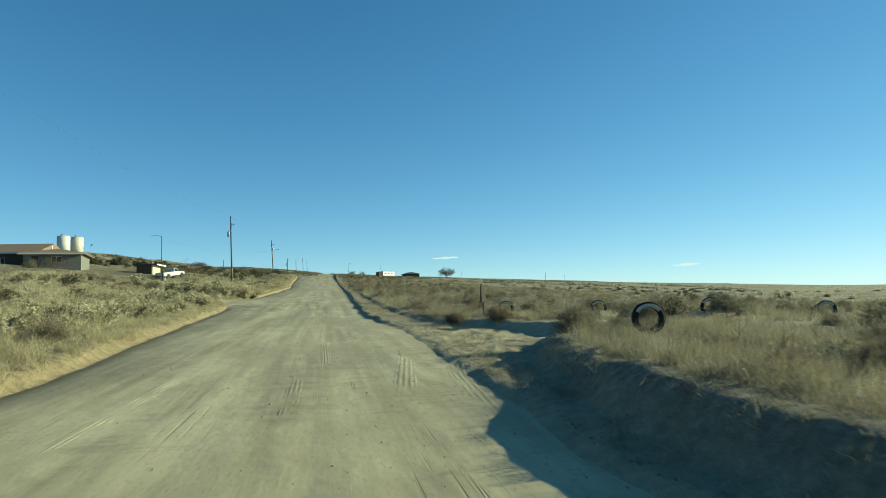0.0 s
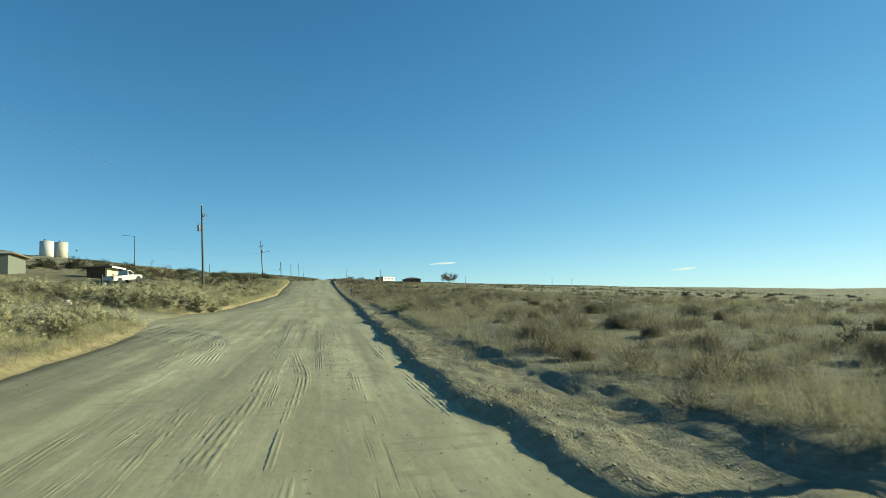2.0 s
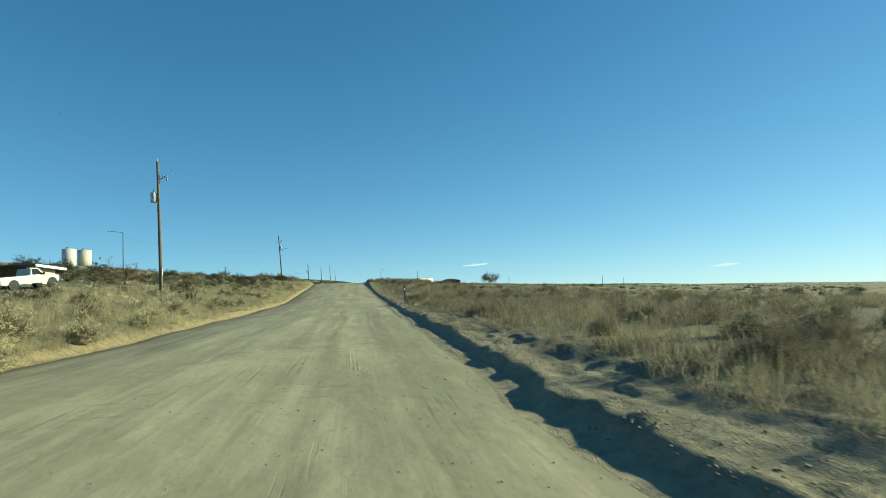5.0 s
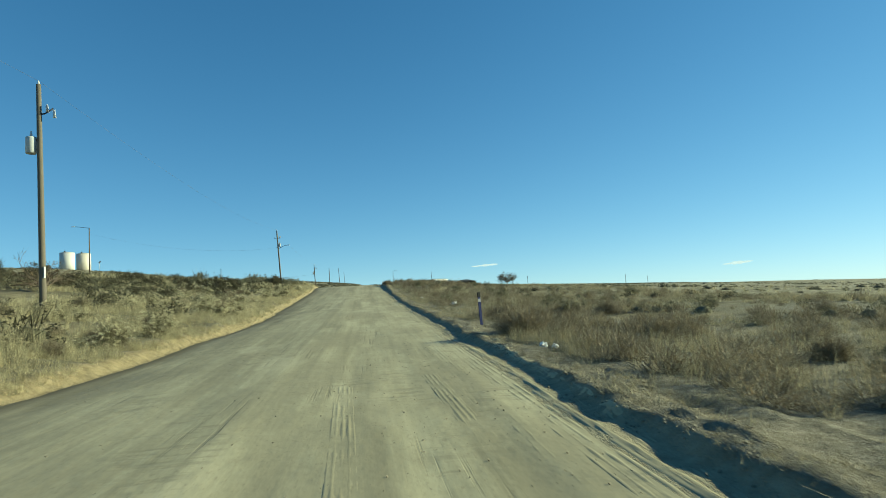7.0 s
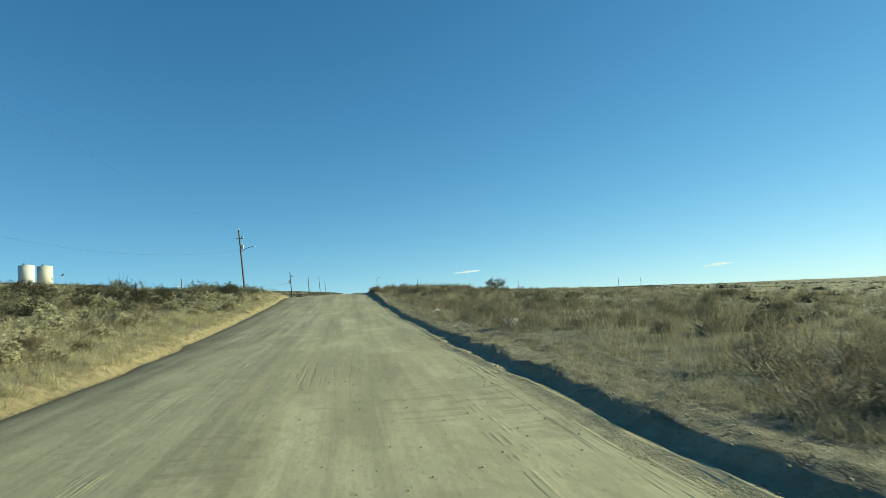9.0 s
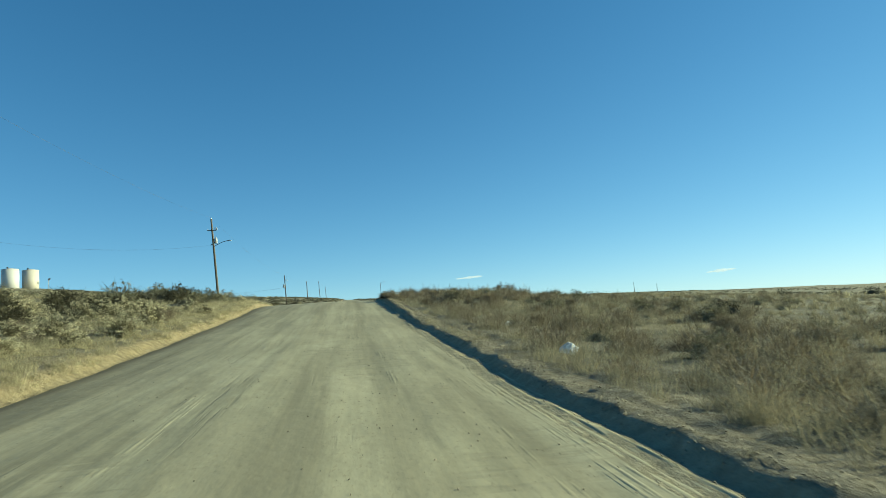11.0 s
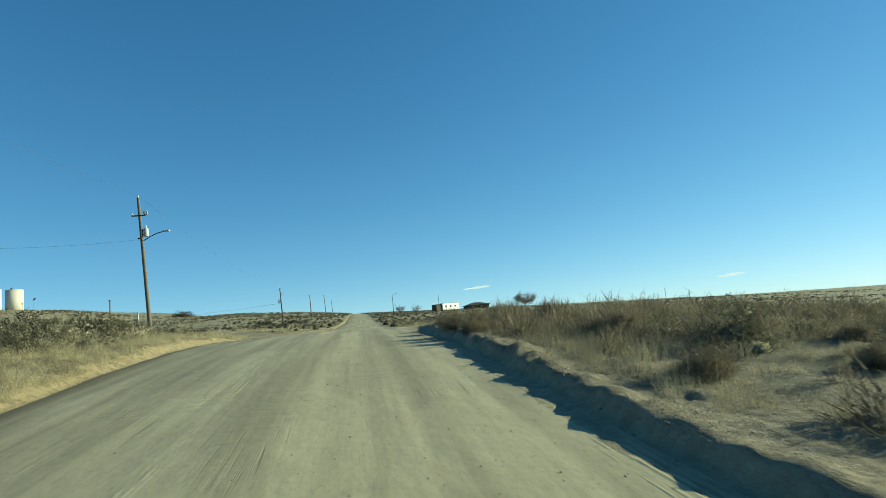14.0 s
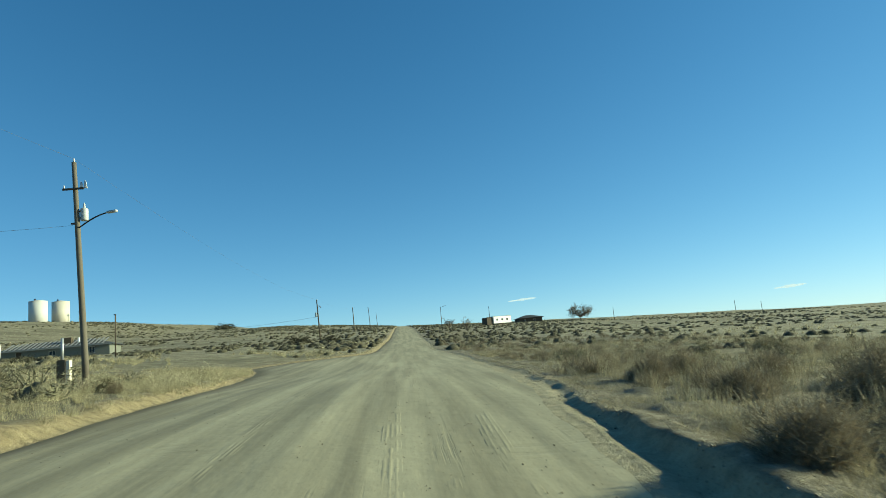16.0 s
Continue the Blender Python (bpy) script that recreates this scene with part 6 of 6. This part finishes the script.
# ---- white pickup
def pickup(m):
    ob = thing("pickup_truck", m, "white single-cab pickup parked beside the shed", "pickup truck")
    w = 0.92
    lower = [(-2.6, 0.55), (-2.6, 1.08), (-0.15, 1.10), (-0.1, 1.06), (1.15, 1.04), (2.25, 0.98), (2.5, 0.86), (2.55, 0.5), (2.1, 0.42), (-2.4, 0.45)]
    bm = bmesh.new()
    a = [bm.verts.new((x, -w, z_)) for x, z_ in lower]
    b = [bm.verts.new((x, w, z_)) for x, z_ in lower]
    bm.faces.new(a)
    bm.faces.new(b[::-1])
    for i in range(len(a)):
        j = (i + 1) % len(a)
        bm.faces.new((a[i], b[i], b[j], a[j]))
    bmesh.ops.recalc_face_normals(bm, faces=bm.faces)
    bmesh.ops.bevel(bm, geom=list(bm.edges), offset=0.05, segments=2, affect="EDGES")
    # load bed sunk between its walls
    body = part("body", bm, M_CARPAINT, ob)
    bm = bmesh.new()
    bm_box(bm, (-2.5, -0.8, 1.085), (-0.25, 0.8, 1.115))
    part("load_bed", bm, M_BLACK, body)
    bm = bmesh.new()
    low = [(-0.12, 1.05), (1.2, 1.03)]
    up = [(-0.02, 1.66), (0.62, 1.68)]
    v = []
    for (x, z_), s in ((low[0], w * 0.97), (low[1], w * 0.97), (up[1], w * 0.82), (up[0], w * 0.82)):
        v.append((bm.verts.new((x, -s, z_)), bm.verts.new((x, s, z_))))
    bm.faces.new([p[0] for p in v])
    bm.faces.new([p[1] for p in v][::-1])
    for i in range(4):
        j = (i + 1) % 4
        bm.faces.new((v[i][0], v[i][1], v[j][1], v[j][0]))
    bmesh.ops.recalc_face_normals(bm, faces=bm.faces)
    bmesh.ops.bevel(bm, geom=list(bm.edges), offset=0.04, segments=2, affect="EDGES")
    cab = part("cab", bm, M_CARPAINT, ob)
    for s in (-1, 1):
        bm = bmesh.new()
        q = [(0.03, s * (w * 0.97 - 0.005), 1.12), (0.95, s * (w * 0.97 - 0.005), 1.12), (0.55, s * (w * 0.83 + 0.008), 1.60), (0.06, s * (w * 0.83 + 0.008), 1.60)]
        vs = [bm.verts.new(p) for p in q] + [bm.verts.new((p[0], p[1] - s * 0.03, p[2])) for p in q]
        bm.faces.new(vs[:4])
        for i in range(4):
            bm.faces.new((vs[i], vs[(i + 1) % 4], vs[4 + (i + 1) % 4], vs[4 + i]))
        bmesh.ops.recalc_face_normals(bm, faces=bm.faces)
        part("side_window", bm, M_GLASS, cab)
        bm = bmesh.new()
        bm_box(bm, (0.85, min(s * w, s * (w + 0.2)), 1.08), (0.95, max(s * w, s * (w + 0.2)), 1.26), 0.02)
        part("mirror", bm, M_BLACK, cab)
        bm = bmesh.new()
        bm_box(bm, (2.42, s * 0.62 - 0.16, 0.70), (2.53, s * 0.62 + 0.16, 0.84), 0.02)
        part("headlight", bm, M_HEADLENS, body)
        bm = bmesh.new()
        bm_box(bm, (-2.63, s * 0.82 - 0.07, 0.78), (-2.58, s * 0.82 + 0.07, 1.02), 0.01)
        part("tail_light", bm, M_REDLENS, body)
        bm = bmesh.new()
        bm_box(bm, (0.12, s * (w + 0.012) - 0.012, 0.98), (0.3, s * (w + 0.012) + 0.012, 1.01))
        part("door_handle", bm, M_BLACK, body)
    bm = bmesh.new()
    q = [(1.2, 0.8, 1.06), (1.2, -0.8, 1.06), (0.67, -0.7, 1.63), (0.67, 0.7, 1.63)]
    d = Vector((0.03, 0, 0.02))
    vs = [bm.verts.new(Vector(p) + d) for p in q] + [bm.verts.new(Vector(p) - d) for p in q]
    bm.faces.new(vs[:4])
    for i in range(4):
        bm.faces.new((vs[i], vs[(i + 1) % 4], vs[4 + (i + 1) % 4], vs[4 + i]))
    bmesh.ops.recalc_face_normals(bm, faces=bm.faces)
    part("windscreen", bm, M_GLASS, cab)
    for x0, x1, name in ((2.5, 2.66, "front_bumper"), (-2.74, -2.58, "rear_bumper")):
        bm = bmesh.new()
        bm_box(bm, (x0, -0.88, 0.45), (x1, 0.88, 0.62), 0.03)
        part(name, bm, M_CHROME, ob)
    for x in (-1.55, 1.65):
        for s in (-1, 1):
            bm = bmesh.new()
            turn = Matrix.Translation((x, s * 0.80, 0.36)) @ Matrix.Rotation(radians(90), 4, "X")
            bm_lathe(bm, [(0.24, -0.12), (0.33, -0.12), (0.36, -0.08), (0.36, 0.08), (0.33, 0.12), (0.24, 0.12)], 24, turn)
            wheel = part("wheel", bm, M_RUBBER, ob)
            bm = bmesh.new()
            bm_lathe(bm, [(0.05, -0.125), (0.12, -0.128), (0.22, -0.124), (0.23, 0.124), (0.12, 0.128), (0.05, 0.125)], 18, turn)
            part("rim", bm, M_STEEL, wheel)
            bm = bmesh.new()
            bm_lathe(bm, [(0.37, -0.004), (0.43, -0.004), (0.43, 0.004), (0.37, 0.004)], 24, Matrix.Translation((x, s * (w + 0.004), 0.40)) @ Matrix.Rotation(radians(90), 4, "X"))
            part("wheel_arch", bm, M_BLACK, body)
    return ob


tx, ty = -22.9, 95.5
pickup(pose(tx, ty, hz(tx, ty) - 0.03, 0, -6, 62) @ Matrix.Scale(0.9, 4))

# ---- things by the road
def marker_post(x, y):
    ob = thing("marker_post", Matrix.Translation((x, y, 0.38)) @ Matrix.Rotation(radians(-1.5), 4, "Y") @ Matrix.Rotation(radians(20), 4, "Z") @ Matrix.Diagonal((0.95, 1, 0.86, 1)), "blue utility marker post with white label", "marker post")
    bm = bmesh.new()
    bm_box(bm, (-0.055, -0.012, -0.3), (0.055, 0.012, 1.16), 0.006)
    part("post", bm, M_BLUE, ob)
    bm = bmesh.new()
    bm_box(bm, (-0.062, -0.018, 1.16), (0.062, 0.018, 1.36), 0.01)
    part("cap", bm, M_BLACK, ob)
    bm = bmesh.new()
    bm_box(bm, (-0.04, -0.016, 0.99), (0.04, -0.012, 1.11))
    lab = part("label", bm, M_WHITE, ob, "white warning label")
    for k in range(4):
        bm = bmesh.new()
        bm_box(bm, (-0.035, -0.0185, 1.005 + 0.026 * k), (0.03 - 0.008 * (k % 2), -0.016, 1.015 + 0.026 * k))
        part("text_bar", bm, M_BLUE, lab)


marker_post(4.08, 88.05)

def iron_marker(x, y, top):
    z0 = hz(x, y)
    ob = thing("iron_marker", pose(x, y, z0, 0, -4, 25), "rusty tapered iron marker on a short post", "marker")
    h = top - z0
    bm = bmesh.new()
    ring = lambda s, t, zz: [bm.verts.new(p) for p in ((-s, -t, zz), (s, -t, zz), (s, t, zz), (-s, t, zz))]
    rings = [ring(0.12, 0.07, h - 0.74), ring(0.085, 0.05, h - 0.35), ring(0.042, 0.03, h - 0.06), ring(0.022, 0.02, h)]
    for q, s in zip(rings, rings[1:]):
        for i in range(4):
            bm.faces.new((q[i], q[(i + 1) % 4], s[(i + 1) % 4], s[i]))
    bm.faces.new(rings[0][::-1])
    bm.faces.new(rings[-1])
    part("blade", bm, M_RUST, ob)
    bm = bmesh.new()
    bm_box(bm, (-0.17, -0.1, h - 0.78), (0.17, 0.1, h - 0.74), 0.01)
    part("flange", bm, M_RUST, ob)
    bm = bmesh.new()
    bm_tube(bm, [(0, 0, -0.3), (0, 0, h - 0.78)], 0.045, 8)
    part("post", bm, M_RUST, ob)


iron_marker(7.12, 19.85, -0.55)


def tyre(x, y, d, turn, top, painted, label):
    ob = thing("old_tyre", pose(x, y, top - d / 2, 90, 0, turn), label, "tyre", "half-buried tyres")
    r = d / 2
    prof = [(r * 0.68, -0.10), (r * 0.82, -0.135), (r * 0.95, -0.125), (r, -0.09), (r, 0.09), (r * 0.95, 0.125), (r * 0.82, 0.135), (r * 0.68, 0.10)]
    bm = bmesh.new()
    rings = [[bm.verts.new((a * math.cos(t), a * math.sin(t), b)) for t in np.linspace(0, 2 * math.pi, 40, endpoint=False)] for a, b in prof]
    rings.append(rings[0])
    for q, s in zip(rings, rings[1:]):
        for k in range(40):
            bm.faces.new((q[k], q[(k + 1) % 40], s[(k + 1) % 40], s[k])).smooth = True
    part("carcass", bm, M_RUBBER, ob)
    bm = bmesh.new()
    for k in range(40):
        t = 2 * math.pi * k / 40
        for s in (-1, 1):
            bm_box(bm, (r - 0.01, -0.022, s * 0.05 - 0.035), (r + 0.016, 0.022, s * 0.05 + 0.035), 0, Matrix.Rotation(t + s * 0.04, 4, "Z"))
    part("tread", bm, M_RUBBER, ob)
    if painted:
        bm = bmesh.new()
        arc = [t for t in np.linspace(radians(35), radians(150), 22)]
        for s in (-1, 1):
            a = [[bm.verts.new((q * math.cos(t), q * math.sin(t), s * zz)) for q, zz in ((r * 0.70, 0.108), (r * 0.82, 0.139), (r * 0.94, 0.130))] for t in arc]
            for p, q in zip(a, a[1:]):
                for i in range(2):
                    bm.faces.new((p[i], p[i + 1], q[i + 1], q[i]))
        part("paint", bm, M_TYREPAINT, ob, "flaking white paint")
    return ob


tyre(7.26, 6.75, 0.64, -20, -1.27, True, "upright half-buried tyre with flaking white paint")
tyre(10.7, 16.5, 0.58, -25, -1.37, True, "half-buried tyre with white-painted sidewall")
tyre(13.5, 13.7, 0.64, -35, -1.34, True, "half-buried tyre standing in dry weeds")
tyre(8.0, 19.6, 0.64, -15, -1.33, True, "half-buried tyre beside an iron marker")
tyre(18.8, 14.5, 0.64, -40, -1.62, True, "half-buried tyre at the drive's far end")


def crumpled(name, x, y, size, seed, label):
    r = random.Random(seed)
    ob = thing(name, pose(x, y, hz(x, y) + size * 0.25, 0, 0, r.uniform(0, 360)), label, "litter", "litter by the road")
    bm = bmesh.new()
    bmesh.ops.create_icosphere(bm, subdivisions=3, radius=size * 0.5)
    for v in bm.verts:
        p = v.co * (3.0 / size)
        k = 1 + 0.45 * noise.noise(p + Vector((seed, 0, 0))) + 0.25 * noise.noise(p * 2.7 + Vector((0, seed, 0)))
        v.co = Vector((v.co.x * k * 1.2, v.co.y * k, v.co.z * k * 0.8))
    part("bag", bm, M_BAG, ob)
    bm = bmesh.new()
    bm_tube(bm, [(0, 0, size * 0.1), (size * 0.45, 0, size * 0.22), (size * 0.75, size * 0.1, size * 0.1)], [size * 0.3, size * 0.16, size * 0.22], 7)
    part("knot", bm, M_BAG, ob)


for i, (x, y, s) in enumerate(((4.9, 118.1, 0.34), (5.85, 106.8, 0.3), (4.1, 81.0, 0.17), (4.3, 80.8, 0.14), (6.2, 127.9, 0.22), (3.4, 153.3, 0.15), (-7.2, 66.5, 0.12),
                               (-9.5, 101.5, 0.18))):
    crumpled("plastic_bag", x, y, s, i + 1, "crumpled white plastic bag caught in weeds")


def stone(x, y, size, seed):
    ob = thing("rock", pose(x, y, hz(x, y) + size * 0.12, 0, 0, seed * 40), "pale sunlit rock in roadside brush", "rock", "pale rocks")
    bm = bmesh.new()
    bmesh.ops.create_icosphere(bm, subdivisions=2, radius=size * 0.5)
    for v in bm.verts:
        v.co *= 1 + 0.35 * noise.noise(v.co * (2.2 / size) + Vector((seed * 3.1, 0, 0)))
        v.co.z *= 0.75
    part("stone", bm, M_STONE, ob)


for i, (x, y, s) in enumerate(((-15.4, 90.7, 0.7), (-14.6, 91.0, 0.5), (-15.9, 90.2, 0.45), (-13.9, 89.3, 0.35), (-12.8, 87.6, 0.4), (-15.0, 57.6, 0.6), (-15.8, 58.2, 0.8), (-14.4, 58.8, 0.5))):
    stone(x, y, s, i + 1)

# mailbox posts by the drive and the meter pedestal under the leaning pole
ob = thing("mailbox", pose(-20.2, 79.7, hz(-20.2, 79.7)), "dark mailbox post with a small white box", "mailbox")
bm = bmesh.new()
bm_box(bm, (-0.07, -0.07, -0.3), (0.07, 0.07, 1.55), 0.01)
part("post", bm, M_DARKPOLE, ob)
bm = bmesh.new()
bm_box(bm, (0.12, -0.10, 0.0), (0.36, 0.10, 0.75), 0.02)
part("box", bm, M_WHITE, ob)
px, py = -14.72, 178.3
ob = thing("meter_pedestal", pose(px, py, hz(px, py)), "rusty meter box with a pipe below the pole", "meter box")
bm = bmesh.new()
bm_box(bm, (-0.28, -0.15, -0.2), (0.10, 0.15, 1.0), 0.02)
part("cabinet", bm, M_RUST, ob)
bm = bmesh.new()
bm_box(bm, (0.11, -0.12, -0.2), (0.26, 0.12, 0.95), 0.01)
part("side_cabinet", bm, M_FASCIA, ob)
bm = bmesh.new()
bm_tube(bm, [(-0.1, 0, 0.95), (-0.1, 0, 1.95)], 0.06, 8)
part("riser_pipe", bm, M_STEEL, ob)

# ---- thin clouds low over the plain
def cloud(az, el, far, long, tall, seed):
    r = random.Random(seed)
    x, y = math.sin(radians(az)) * far, math.cos(radians(az)) * far
    ob = thing("cloud", pose(x, y, math.tan(radians(el)) * far, 0, 0, -az), "thin white cloud streak low in the sky", "cloud", kind="structure")
    n = Nodes("cloud_vapour", 1.0)
    n.colour((0.9, 0.9, 0.9))
    tr = n.put("ShaderNodeBsdfTransparent")
    # emission stands in for sunlight on the vapour
    glow = n.put("ShaderNodeEmission", Color=(0.85, 0.95, 1.0, 1), Strength=0.55)
    fac = n.ramp(n.noise(n.place((0.02, 0.02, 0.05)), 1.0, 5.0), [(0.35, (0.1, 0.1, 0.1)), (0.7, (0.75, 0.75, 0.75))])
    m = n.put("ShaderNodeMixShader", Fac=fac)
    n.link(tr.outputs[0], m.inputs[1])
    n.link(glow.outputs[0], m.inputs[2])
    n.link(m.outputs[0], n.t.nodes["Material Output"].inputs["Surface"])
    bm = bmesh.new()
    for k in range(9):
        t = k / 8 - 0.5
        s = bmesh.ops.create_icosphere(bm, subdivisions=2, radius=1)
        a, b = long * r.uniform(0.10, 0.2), tall * r.uniform(0.25, 0.5) * (1 - abs(t))
        for v in s["verts"]:
            v.co = Vector((v.co.x * a + t * long * 0.85, v.co.y * a * 0.6, v.co.z * b + tall * (0.25 * t + r.uniform(-0.02, 0.02))))
    part("vapour", bm, n.mat, ob)


cloud(32.65, 2.0, 4200, 150, 26, 4)
cloud(11.2, 3.45, 4300, 170, 22, 9)
